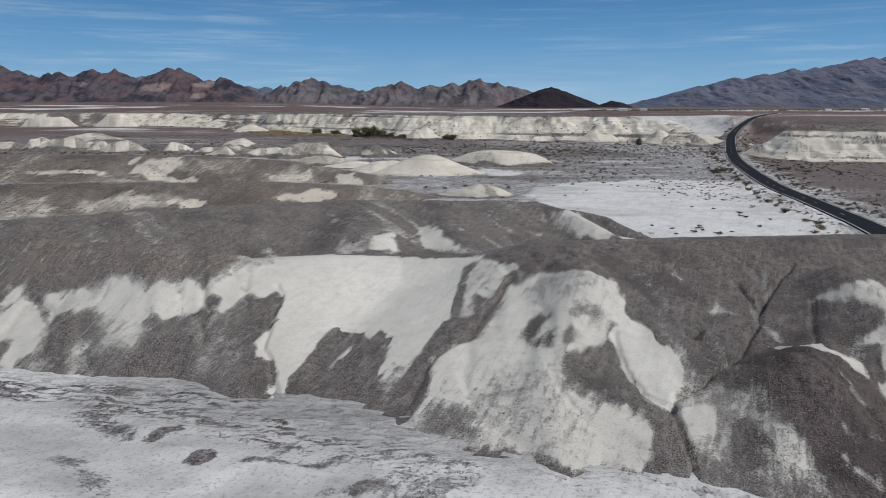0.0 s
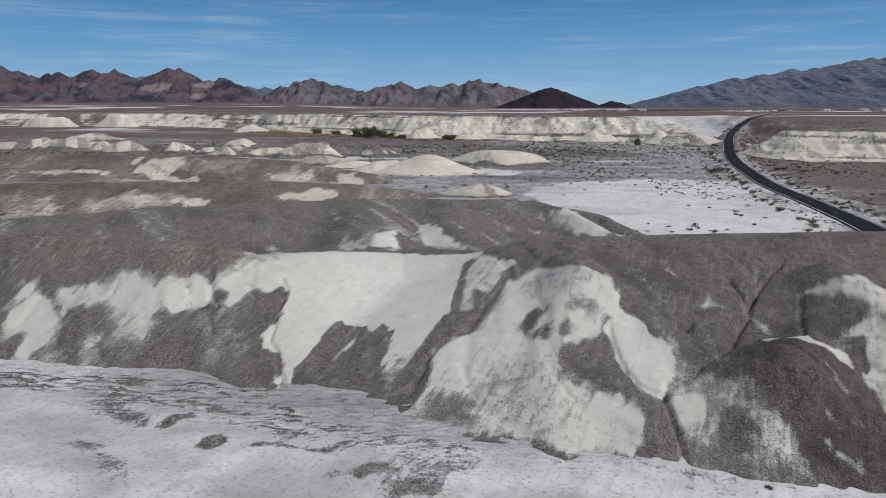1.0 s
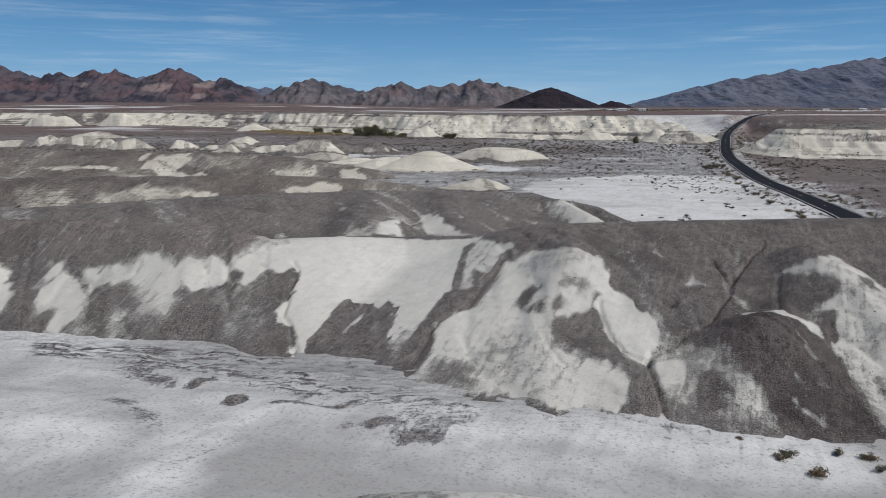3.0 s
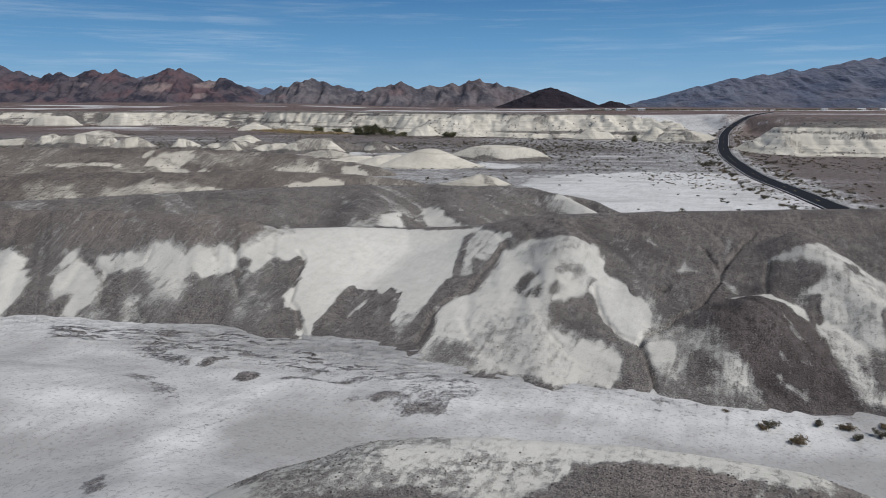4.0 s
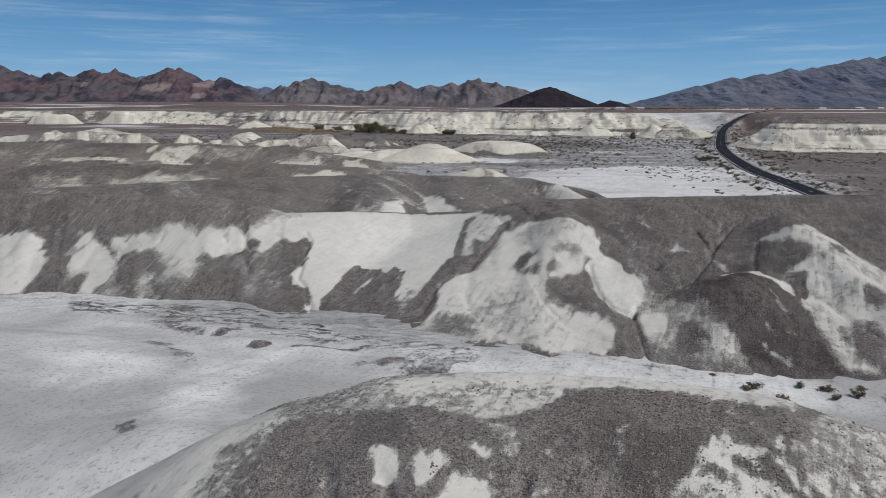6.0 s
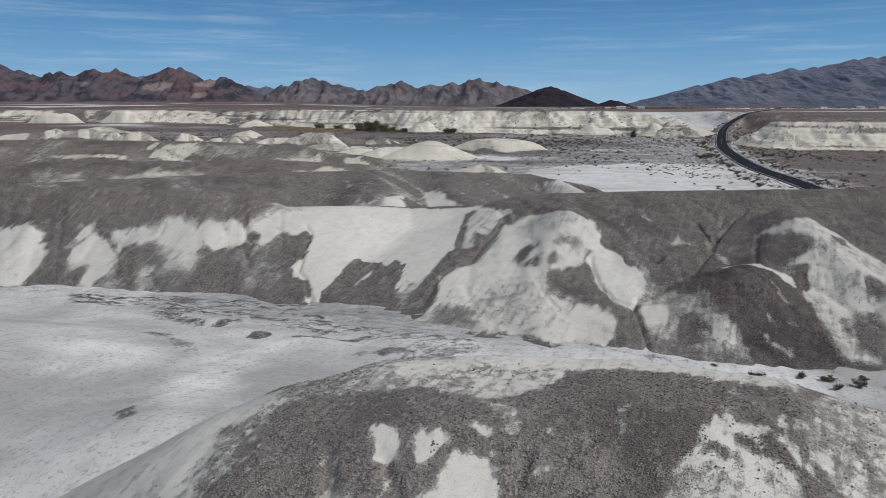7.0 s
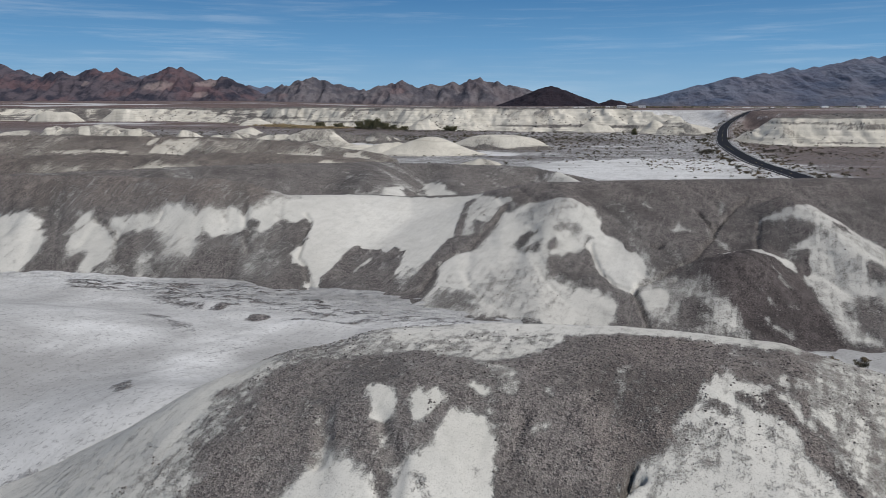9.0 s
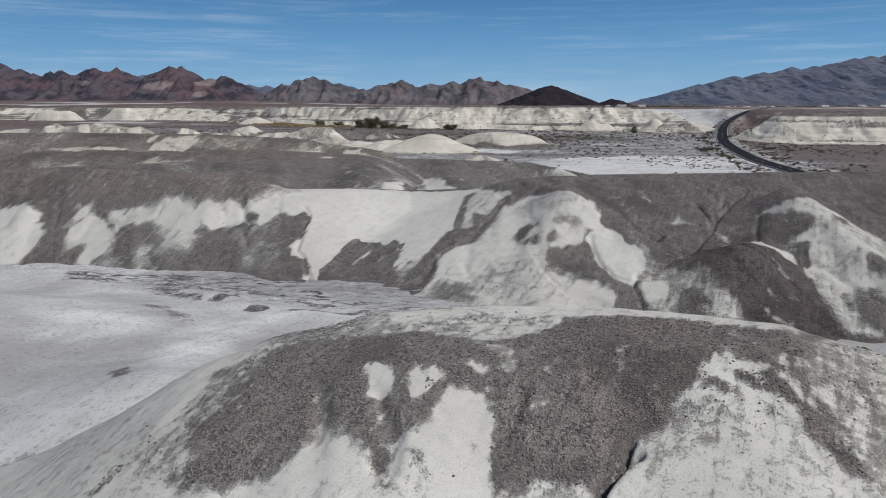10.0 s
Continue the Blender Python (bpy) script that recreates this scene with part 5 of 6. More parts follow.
def mound(label, cx, cy, lx, ly, h, turn=0, bare=0.05, foot=0.3, power=1.0, seed=0, wave=0.3, spots=0.4):
    """A pale hillock; foot: up to which part of its height gravel covers it."""
    def height(x, y):
        return dome(x + 1.5 * wave * lx * rough(x, y, lx, 3, 107 + seed), y, cx, cy, lx, ly, h, turn, power) * (1 + wave * rough(x, y, 0.7 * lx, 3, 111 + seed)) - min(1.0, 3 * wave) * 0.24 * h * np.abs(rough(x + 0.3 * y, y * 0.4, 0.5 * lx, 4, 115 + seed))
    def gravel(x, y, z, g):
        edge = 0.45 * foot * h * (1 + 0.9 * rough(x, y, 0.25 * lx, 4, 119 + seed))
        return np.clip(bare + (0.9 - bare) * (1 - step(z, edge - 0.08 * h, edge + 0.12 * h)) + spots * step(rough(x + 0.6 * y, y * 0.3, 0.4 * lx, 5, 123 + seed), -0.06, 0.26) * (foot > 0.05), -0.2, 1)
    r = 2.0 * max(lx, ly)
    return hill("mudstone_mound", label, (cx - r, cx + r, cy - r, cy + r), max(0.5, r / 90), height, gravel, MAT_FAR, "mound", "pale mounds on the plain")


mound("smooth bare pale mudstone dome", -23, 308, 28, 17, 8.2, 0, 0.0, 0.0, 1.0, 1, 0.08)
mound("low bare tail of a pale dome", -44, 312, 20, 10, 5.5, 0, 0.05, 0.0, 1.0, 2)
mound("long pale-topped mound with gravel sides", 10, 352, 30, 12, 7.6, -8, 0.05, 0.5, 1.8, 3, 0.12, 0.3)
mound("small low pale mound", 1.5, 231, 13, 10, 3.7, 0, 0.05, 0.1, 1.2, 4)
mound("pale mound with rounded gravel shoulders", -275, 455, 30, 18, 10.5, 0, 0.1, 0.45, 1.0, 5)
mound("pale rounded mudstone mound", -236, 446, 18, 14, 7.0, 0, 0.1, 0.2, 1.0, 6)
mound("small pale mudstone dome", -199, 446, 11, 10, 6.5, 0, 0.1, 0.35, 1.0, 7)
mound("low pale mound streaked with gravel", -156, 436, 22, 14, 5.5, 0, 0.2, 0.5, 1.0, 8)
mound("pale sloping mudstone mound", -104, 400, 24, 14, 9.0, 0, 0.1, 0.45, 1.0, 9)
mound("gravel mound with a pale crown", -60, 420, 20, 16, 6.5, 0, 0.35, 0.5, 1.0, 10)
mound("low pale mound streaked with gravel", -330, 470, 30, 16, 6.0, 0, 0.3, 0.3, 1.0, 11)
mound("gravel mound with pale streaks", -80, 345, 26, 12, 5.0, 0, 0.4, 0.5, 1.0, 12)

mound("pale lobe beside a gravel spur", -300, 462, 16, 14, 8.0, 0, 0.1, 0.3, 1.0, 13, 0.3)
mound("pale lobe beside a gravel spur", -255, 450, 14, 12, 7.5, 0, 0.1, 0.35, 1.0, 14, 0.3)
mound("low pale mound with gravel streaks", -175, 442, 14, 12, 4.5, 0, 0.2, 0.4, 1.0, 15, 0.3)
mound("low pale mound with gravel streaks", -128, 415, 16, 10, 5.5, 0, 0.2, 0.4, 1.0, 16, 0.3)
mound("pale low spur of bare mudstone", -62, 335, 18, 8, 3.0, 10, 0.1, 0.2, 1.0, 17, 0.3)
mound("dark gravel mound on the plain", -95, 425, 28, 16, 7.5, 0, 0.6, 0.8, 1.0, 18, 0.3)

mound("long thin pale crest on the plain", -346, 606, 40, 24, 6.7, 0, 0.05, 0.3, 1.0, 50, 0.25)
mound("pale dome at the foot of the bench", -798, 1160, 44, 21, 14.6, 0, 0.1, 0.04, 1.7, 51, 0.35)
mound("pale dome at the foot of the bench", -623, 983, 39, 18, 17.4, 0, 0.1, 0.04, 1.7, 52, 0.35)
mound("broad pale dome at the foot of the bench", -531, 991, 39, 19, 17.5, 0, 0.1, 0.04, 1.7, 53, 0.35)
mound("pale lobe at the foot of the bench", -557, 1146, 42, 20, 15.8, 0, 0.1, 0.04, 1.7, 54, 0.35)
mound("pale lobe at the foot of the bench", -476, 1114, 30, 15, 17.4, 0, 0.1, 0.04, 1.7, 55, 0.35)
mound("low smooth pale mound below the bluff", -265, 804, 29, 18, 7.6, 0, 0.05, 0.04, 1.0, 56, 0.25)
mound("low pale arc of bare mudstone", -155, 409, 12, 7, 5.7, 0, 0.05, 0.4, 1.0, 57, 0.25)
mound("dark gravel mound with pale rim", -170, 494, 22, 13, 7.6, 0, 0.05, 0.6, 1.0, 58, 0.25)
mound("pale lobe on the plain", -111, 396, 12, 7, 5.7, 0, 0.05, 0.2, 1.0, 59, 0.25)

# ---- bluffs that edge the benchland ----
def bluff(label, outline, z_top, depth, box, cell, seed, spurs=1.0, dark=0.0, gullies=1.0, worn=1.0):
    """The scarp of a flat-topped bench: outline of its foot in the plan, cut by gullies; dark: how much gravel lies on its spurs."""
    def inside(x, y):
        bend = 16 * spurs * rough(x, y, 90, 3, seed) + 13 * spurs * (0.4 - np.abs(rough(x, y * 0.6, 42, 4, seed + 2)))
        return inset(x, y, outline) + bend - 12 * gullies * np.abs(rough(x + 8 * rough(x, y, 30, 3, seed + 5), y * 0.6, 17, 5, seed + 4))
    def height(x, y):
        s = inside(x, y) / depth
        face = np.clip(s, -0.3, 1)
        z = z_top * (0.35 * face + 0.65 * np.sign(face) * np.abs(face) ** 1.5) + 1.7 * rough(x, y, 9, 4, seed + 6) - 1.8 * np.abs(rough(x + 0.2 * y, y * 0.35, 8, 4, seed + 7)) + 2.0 * np.clip(s - 1, 0, 0.6)
        bed = (z + 2.5 * rough(x, y, 45, 3, seed + 9)) / 3.4
        ledge = np.floor(bed) + step(bed - np.floor(bed), 0.3, 0.75)
        return z + 3.4 * (0.12 + 0.3 * step(rough(x, y, 40, 3, seed + 10), -0.2, 0.5)) * (ledge - bed)
    def gravel(x, y, h, g):
        rim = 0.75 * step(h, z_top - 1.2, z_top + 0.3)
        ledge = 0.62 * step(rough(x * 0.12, 7 * h, 22, 4, seed + 8), 0.1, 0.4)
        gully = 0.4 * step(np.abs(rough(x, y * 0.5, 15, 4, seed + 4)), 0.35, 0.6)
        spur = dark * step(rough(x + 0.5 * y, y * 0.4, 75, 5, seed + 13), 0.1, 0.4)
        patch = 0.45 * worn * step(rough(x, y * 0.6, 20, 5, seed + 11), 0.05, 0.5)
        return np.clip(0.05 + rim + ledge + gully + spur + patch, 0, 1)
    return hill("mudstone_bluff", label, box, cell, height, gravel, MAT_FAR, "bluff", "bluffs along the bench")


bluff("long pale eroded mudstone bluff below the bench", [(-330, 925), (-284, 860), (-160, 752), (-60, 658), (27, 625), (91, 600), (140, 575), (158, 530), (182, 545), (196, 600), (150, 720), (20, 800), (-200, 1000), (-330, 1150)], 20.5, 42, (-380, 235, 490, 1160), 1.3, 131, 1.6, 0.0, 0.65)
bluff("pale lobes and dark spurs along the bench", [(-1050, 1120), (-700, 1060), (-450, 1050), (-370, 960), (-300, 885), (-280, 1000), (-300, 1300), (-1050, 1300)], 18.5, 60, (-1050, -270, 860, 1300), 2.4, 171, 1.8, 0.9)
bluff("flat-topped pale mudstone bluff beside the road", [(157, 436), (172, 397), (220, 379), (300, 370), (480, 370), (480, 640), (300, 600), (232, 560), (196, 492)], 15.5, 30, (150, 480, 350, 640), 1.1, 141, 0.45, 0.0, 0.6, 0.35)
mound("low pale knoll before the bluff", 148, 568, 24, 16, 11, 0, 0.15, 0.05, 1.0, 31, 0.3)
mound("low pale knoll beside the road", 172, 548, 28, 26, 9, 0, 0.15, 0.1, 1.0, 32, 0.3)
mound("low pale knoll before the bluff", 100, 596, 26, 14, 9, 0, 0.15, 0.05, 1.0, 33, 0.3)
mound("smooth pale knoll before the bluff", -52, 660, 30, 20, 12, 0, 0.05, 0.05, 1.0, 34, 0.3)


# ---- mountains ----
def mountain(name, label, peaks, base_y, depth, foot, material, cell=14.0, seed=0, jag=0.35, pale=()):
    """A range from its tops (x, height): sharp crests with gullied flanks. foot: how far it runs out sideways for each metre of height."""
    xs = [p[0] for p in peaks]
    box = (min(xs) - 500, max(xs) + 500, base_y - depth, base_y + 450)
    x, y = grid(*box, cell)
    h = np.full(x.shape, -1e9)
    for k, (px, pz) in enumerate(peaks):
        py = base_y + 25 * math.sin(2.3 * k + seed)
        d = np.hypot(x - px, (y - py) * 0.75)
        h = np.maximum(h, pz - d / foot - 0.06 * pz * (1 - np.exp(-d / 60)))
    for (xa, za), (xb, zb) in zip(peaks[:-1], peaks[1:]):
        if xb - xa < 420:
            s = np.clip((x - xa) / (xb - xa), 0, 1)
            low = 1 - 0.35 * min(1, (xb - xa) / 350) * np.sin(np.pi * s)
            h = np.maximum(h, (za + s * (zb - za)) * low - np.hypot((y - base_y) * 0.75, np.maximum(xa - x, 0) + np.maximum(x - xb, 0)) / foot)
    gully = np.abs(rough(x, y * 0.45, 150, 5, 151 + seed))
    crag = np.abs(rough(x + 0.4 * y, y * 0.5, 55, 4, 161 + seed))
    rib = np.abs(rough(x + 18 * rough(x, y, 120, 2, 167 + seed), y * 0.22, 70, 3, 163 + seed))
    off = step(np.abs(y - base_y), 0, 160)
    h = h - jag * np.clip(h, 0, 140) * ((1.2 * gully + 1.5 * (rib - 0.2)) * off + 0.45 * (crag - 0.25)) + 4 * rough(x, y, 40, 4, 157 + seed)
    bare = 0 * x
    for px, pz, r in pale:
        bare = np.maximum(bare, np.exp(-((x - px) / r) ** 2 - ((h - pz) / (0.45 * r)) ** 2))
    g = ground_height(x, y)
    return tagged(sheet(name, x, y, np.maximum(h, g - 6), h > g - 5, material, crust=bare, gravel=1 - step(h + 25 * rough(x, y, 90, 4, 169 + seed), 24, 62), warm=0 * x), label, "mountain", "mountains round the valley")


def skyline(px, py, dist):
    """A top that stands over the valley at that bearing and rise, both in thousandths, dist kilometres off, as (x, height)."""
    return (1000 * dist * math.tan(math.atan(px / 1000) - 0.0525) + 0.5, 26 + py * dist)


ROCK_RED = rock("red_brown_rock", (0.030, 0.030, 0.043), (0.085, 0.071, 0.083), (0.27, 0.215, 0.205), 0.010, 0.5, (0.120, 0.075, 0.080), 0.75)
ROCK_GREY = rock("grey_brown_rock", (0.070, 0.067, 0.080), (0.135, 0.123, 0.132), (0.165, 0.115, 0.115), 0.010, 0.5, (0.125, 0.095, 0.098), 0.4)
ROCK_BLACK = rock("black_volcanic_rock", (0.014, 0.010, 0.015), (0.025, 0.018, 0.024), (0.045, 0.028, 0.030), 0.008, 0.0)
# grey rock with the blue of distance haze mixed into its base colours
ROCK_HAZED = rock("far_rock_haze_tinted", (0.072, 0.092, 0.140), (0.115, 0.128, 0.168), (0.15, 0.138, 0.150), 0.004, 0.3, (0.13, 0.115, 0.135), 0.4)


def tops(dist, *pairs):
    return [skyline(px, py, dist) for px, py in pairs]


mountain("mountain_range", "red-brown bare desert mountains with dark peaks", tops(3.95, (-700, 58), (-660, 62), (-623, 60), (-599, 53), (-575, 46), (-552, 48), (-540, 49), (-504, 51), (-492, 53), (-460, 53), (-444, 46),
         (-426, 36.5), (-393, 52), (-385, 55), (-370, 54), (-361, 45), (-345, 36), (-329, 40), (-309, 42), (-293, 34), (-277, 28)), 3930, 900, 1.9, ROCK_RED, 7, 1, 0.4,
         [(*skyline(-372, 26, 3.95), 75), (*skyline(-325, 32, 3.95), 60), (*skyline(-318, 15, 3.95), 45), (*skyline(-630, 47, 3.95), 70), (*skyline(-480, 30, 3.95), 40)])
mountain("mountain_range", "grey-brown jagged desert mountains", tops(3.95, (-240, 22), (-226, 29), (-206, 35), (-186, 41), (-166, 36), (-146, 31), (-114, 23), (-91, 29), (-75, 31), (-59, 35), (-47, 29), (-19, 31), (13, 33),
         (37, 36), (51, 39), (76, 33), (100, 29), (120, 23)), 3930, 700, 1.9, ROCK_GREY, 7, 2, 0.4,
         [(*skyline(-62, 20, 3.95), 50), (*skyline(-215, 12, 3.95), 50), (*skyline(120, 8, 3.95), 60)])
# these hills wear the haze-tinted rock too
mountain("distant_hill", "far hills behind the range, tinted blue-grey for haze", tops(4.4, (-440, 38), (-420, 43), (-405, 40), (-273, 29), (-250, 28), (-225, 27), (-150, 29), (-135, 28)), 4380, 250, 3.0, ROCK_HAZED, 18, 3)
mountain("volcanic_hill", "black volcanic hill on the plain", tops(3.3, (128, 18), (144, 26), (152, 27), (160, 25), (172, 21), (195, 12), (215, 4)), 3270, 400, 2.6, ROCK_BLACK, 8, 4, 0.25)
mountain("volcanic_hill", "small black volcanic hill on the plain", tops(3.3, (227, 6), (238, 9), (248, 7)), 3270, 250, 3.0, ROCK_BLACK, 8, 5, 0.25)
mountain("mountain_range", "large far mountain, tinted blue-grey for haze", tops(4.1, (255, 3), (283, 9), (315, 17), (331, 21), (362, 29), (386, 34), (410, 40), (450, 45), (490, 51), (521, 53), (553, 58), (577, 63), (601, 66), (623, 67.5),
         (680, 70), (740, 66)), 4080, 1600, 3.2, ROCK_HAZED, 10, 6, 0.16)


# ---- the sky near the horizon, with thin high cloud ----
def sky_ring():
    n = Nodes("horizon_sky")
    xyz = n.add("ShaderNodeSeparateXYZ")
    n.put(xyz.inputs[0], n.place)
    up = n.math("DIVIDE", xyz.outputs[2], 1400.0)
    blue = n.ramp(up, (0.0, (0.33, 0.50, 0.66)), (0.10, (0.24, 0.43, 0.63)), (0.30, (0.135, 0.32, 0.56)), (0.55, (0.065, 0.20, 0.42)), (1.0, (0.05, 0.15, 0.36)))
    thin = n.math("MULTIPLY", n.edge(n.noise(0.0009, 6, (1, 1, 16.0), 0.62), 0.46, 0.70), n.edge(n.noise(0.0006, 3, (1, 1, 3.0)), 0.38, 0.62))
    wisp = n.edge(n.noise(0.004, 5, (0.3, 0.3, 9.0), 0.7), 0.5, 0.75)
    cloud = n.math("MULTIPLY", n.math("ADD", n.math("MULTIPLY", thin, 0.17), n.math("MULTIPLY", wisp, 0.05)), 1.0)
    glow = n.add("ShaderNodeEmission")
    n.put(glow.inputs[0], n.mix(cloud, blue, (0.80, 0.86, 0.92)))
    n.tree.links.new(glow.outputs[0], n.tree.nodes["Material Output"].inputs[0])
    a = np.linspace(0, 2 * np.pi, 129)
    z = np.linspace(-60, 1400, 24)
    aa, zz = np.meshgrid(a, z)
    ring = sheet("sky_backdrop", 4880 * np.sin(aa), 4880 * np.cos(aa), zz, np.ones(aa.shape, bool), n.mat, gravel=0 * aa)
    ring.name = "backdrop"
    tagged(ring, "blue sky with thin streaks of cirrus cloud", "sky", kind="structure")


sky_ring()


# ---- things: helpers ----
def part(name, bm, material, parent=None, label=""):
    me = bpy.data.meshes.new(name)
    bm.to_mesh(me)
    bm.free()
    me.materials.append(material)
    ob = new(name, me)
    ob.parent = parent
    if label:
        ob["label"] = label
    return ob


def empty(name, place):
    ob = new(name)
    ob.location = place
    return ob


def stalk(bm, a, b, r0, r1, sides=5):
    a, b = Vector(a), Vector(b)
    way = (b - a).normalized()
    side = way.orthogonal().normalized()
    up = way.cross(side)
    rings = []
    for p, r in ((a, r0), (b, r1)):
        rings.append([bm.verts.new(p + r * (math.cos(t) * side + math.sin(t) * up)) for t in (2 * math.pi * k / sides for k in range(sides))])
    for k in range(sides):
        bm.faces.new((rings[0][k], rings[0][(k + 1) % sides], rings[1][(k + 1) % sides], rings[1][k]))
    bm.faces.new(rings[1])


def leaf(bm, p, size, rng):
    a = Vector([rng.gauss(0, 1) for _ in range(3)]).normalized()
    b = a.orthogonal().normalized()
    b.rotate(Matrix.Rotation(rng.random() * 6.28, 3, a))
    p = Vector(p)
    bm.faces.new([bm.verts.new(p + v) for v in (-size * a, 0.45 * size * b, size * a, -0.45 * size * b)])


# ---- road ----
def road():
    line = [Vector(p) for p in road_line()]
    def strip(name, lo, hi, lift, material, parent, pick, label=""):
        bm = bmesh.new()
        rows = []
        for k in pick:
            way = (line[min(k + 1, len(line) - 1)] - line[max(k - 1, 0)]).normalized()
            side = Vector((way.y, -way.x, 0)).normalized()
            rows.append([bm.verts.new(line[k] + side * s + Vector((0, 0, lift + dz))) for s, dz in ((lo, -0.25), (lo, 0), (hi, 0), (hi, -0.25))])
        for a, b in zip(rows[:-1], rows[1:]):
            for i in range(3):
                bm.faces.new((a[i], a[i + 1], b[i + 1], b[i]))
        return part(name, bm, material, parent, label)
    ks = range(len(line))
    bed = strip("road", -3.95, 3.95, 0.0, MAT_ASPHALT, None, ks)
    tagged(bed, "curving two-lane asphalt desert road with white edge lines", "road", kind="structure")
    strip("edge_line", -3.5, -3.3, 0.006, MAT_LINE, bed, ks, "white painted edge line")
    strip("edge_line", 3.3, 3.5, 0.006, MAT_LINE, bed, ks, "white painted edge line")
    # short dashes along the middle
    gone, at = 0.0, []
    for a, b in zip(line[:-1], line[1:]):
        length = (b - a).length
        s = (-gone) % 12.0
        while s + 3 < length and a.y < 700:
            at.append((a + (b - a) * (s / length), (b - a).normalized()))
            s += 12
        gone += length
    bm = bmesh.new()
    bmesh.ops.create_cube(bm, size=1)
    bmesh.ops.scale(bm, vec=(0.16, 3.0, 0.012), verts=bm.verts)
    first = part("centre_dash", bm, MAT_DASH, bed, "faded yellow centre dash")
    for k, (p, way) in enumerate(at):
        ob = first if k == 0 else first.copy()
        if k:
            scene.collection.objects.link(ob)
        ob.location = p + Vector((0, 0, 0.008))
        ob.rotation_euler = (math.asin(way.z), 0, math.atan2(-way.x, way.y))


road()


def land(x, y):
    """The height of the land at one place."""
    px, py = np.array([float(x)]), np.array([float(y)])
    z = max(float(f(px, py)[0]) for f in (ground_height, main_ridge_height, second_ridge_height))
    d, zr = road_distance(px, py)
    if y < 1800 and z < 3:
        z += (float(zr[0]) - 0.22 - z) * float(step(-d, -14, -5.5)[0])
    return z


# ---- shrubs ----
def shrub(label, leaves, r, h, count, seed, group):
    """A low desert shrub: stems from one root and many small leaves or twigs."""
    rng = random.Random(seed)
    top = tagged(empty("desert_shrub", (0, 0, 0)), label, "shrub", group)
    bm, tips = bmesh.new(), []
    for k in range(13):
        t, out = rng.random() * 6.28, r * rng.uniform(0.25, 0.9)
        mid = Vector((0.5 * out * math.cos(t), 0.5 * out * math.sin(t), h * rng.uniform(0.3, 0.5)))
        end = Vector((out * math.cos(t), out * math.sin(t), h * rng.uniform(0.5, 1.0) * (1 - 0.3 * out / r)))
        stalk(bm, (0.04 * math.cos(t), 0.04 * math.sin(t), -0.1), mid, 0.03, 0.018)
        stalk(bm, mid, end, 0.018, 0.006)
        tips += [mid, end, (mid + end) / 2]
    part("stems", bm, MAT_WOOD, top, "thin grey woody stems")
    bm = bmesh.new()
    for _ in range(count):
        p = rng.choice(tips) + Vector((rng.gauss(0, 0.16 * r), rng.gauss(0, 0.16 * r), rng.gauss(0, 0.10 * h)))
        p.z = max(p.z, 0.03)
        leaf(bm, p, rng.uniform(0.05, 0.12) * (0.6 + 0.4 * r), rng)
    part("foliage", bm, leaves, top)
    return top


SHRUBS = [shrub("grey-green saltbush with a dense dark crown", MAT_SHRUB, 0.85, 1.05, 620, 11, "shrubs in the wash"),
          shrub("low dry brown desert shrub", MAT_DRY, 0.95, 0.6, 520, 12, "shrubs in the wash"),
          shrub("grey-green creosote shrub beside the road", MAT_SHRUB, 1.2, 1.2, 520, 13, "shrubs along the road"),
          shrub("dry brown shrub on the road verge", MAT_DRY, 1.3, 0.9, 460, 14, "shrubs along the road"),
          shrub("small dark shrub on the pale flat", MAT_SHRUB, 0.9, 0.6, 380, 15, "shrubs on the pale flat")]


def plant(kind, places):
    """Sets copies of a shrub about: x, y and size."""
    base = SHRUBS[kind]
    for k, (x, y, size) in enumerate(places):
        m = pose(x, y, land(x, y) - 0.02, 0, 0, 67 * k + 31 * kind)
        size *= 0.7 if kind == 4 else 0.8 if kind < 2 else 1.0
        if k == 0:
            base.matrix_basis, ob = m, base
        else:
            ob = copy_thing(base, m)
        ob.scale = (size, size, size * (0.9 + 0.08 * (k % 4)))


plant(0, [(29.3, 46.8, 1.25), (34.5, 47.9, 0.9), (39.4, 45.9, 1.1), (36.9, 45.2, 0.8)])
plant(1, [(30.6, 43.6, 1.5), (28.5, 46.3, 1.0), (37.1, 47.4, 1.2), (42.5, 45.5, 1.1), (26.1, 50.1, 0.6), (44.0, 43.2, 1.2), (40.8, 47.8, 0.9)])
plant(2, [(86, 173, 1.5), (87, 195, 1.3), (95, 236, 1.3), (101, 262, 1.6), (109, 294, 1.2), (123, 344, 1.4), (128, 368, 1.3), (141, 423, 1.6), (174, 520, 1.8), (105, 311, 2.2), (109, 316, 2.0),
          (112, 318, 1.8), (140, 326, 1.7), (144, 327, 1.5), (113, 232, 0.9), (106, 198, 0.9), (160, 434, 1.7), (147, 438, 1.5)])
plant(3, [(86, 179, 1.3), (88, 197, 1.4), (91, 217, 1.4), (84, 168, 1.2), (90, 208, 1.0), (97, 248, 1.2), (105, 280, 1.3), (115, 319, 1.4), (119, 330, 1.2), (133, 396, 1.5), (110, 220, 0.8), (119, 262, 0.8),
          (127, 290, 0.9), (146, 350, 1.2), (80, 162, 1.0), (92, 226, 0.9)])
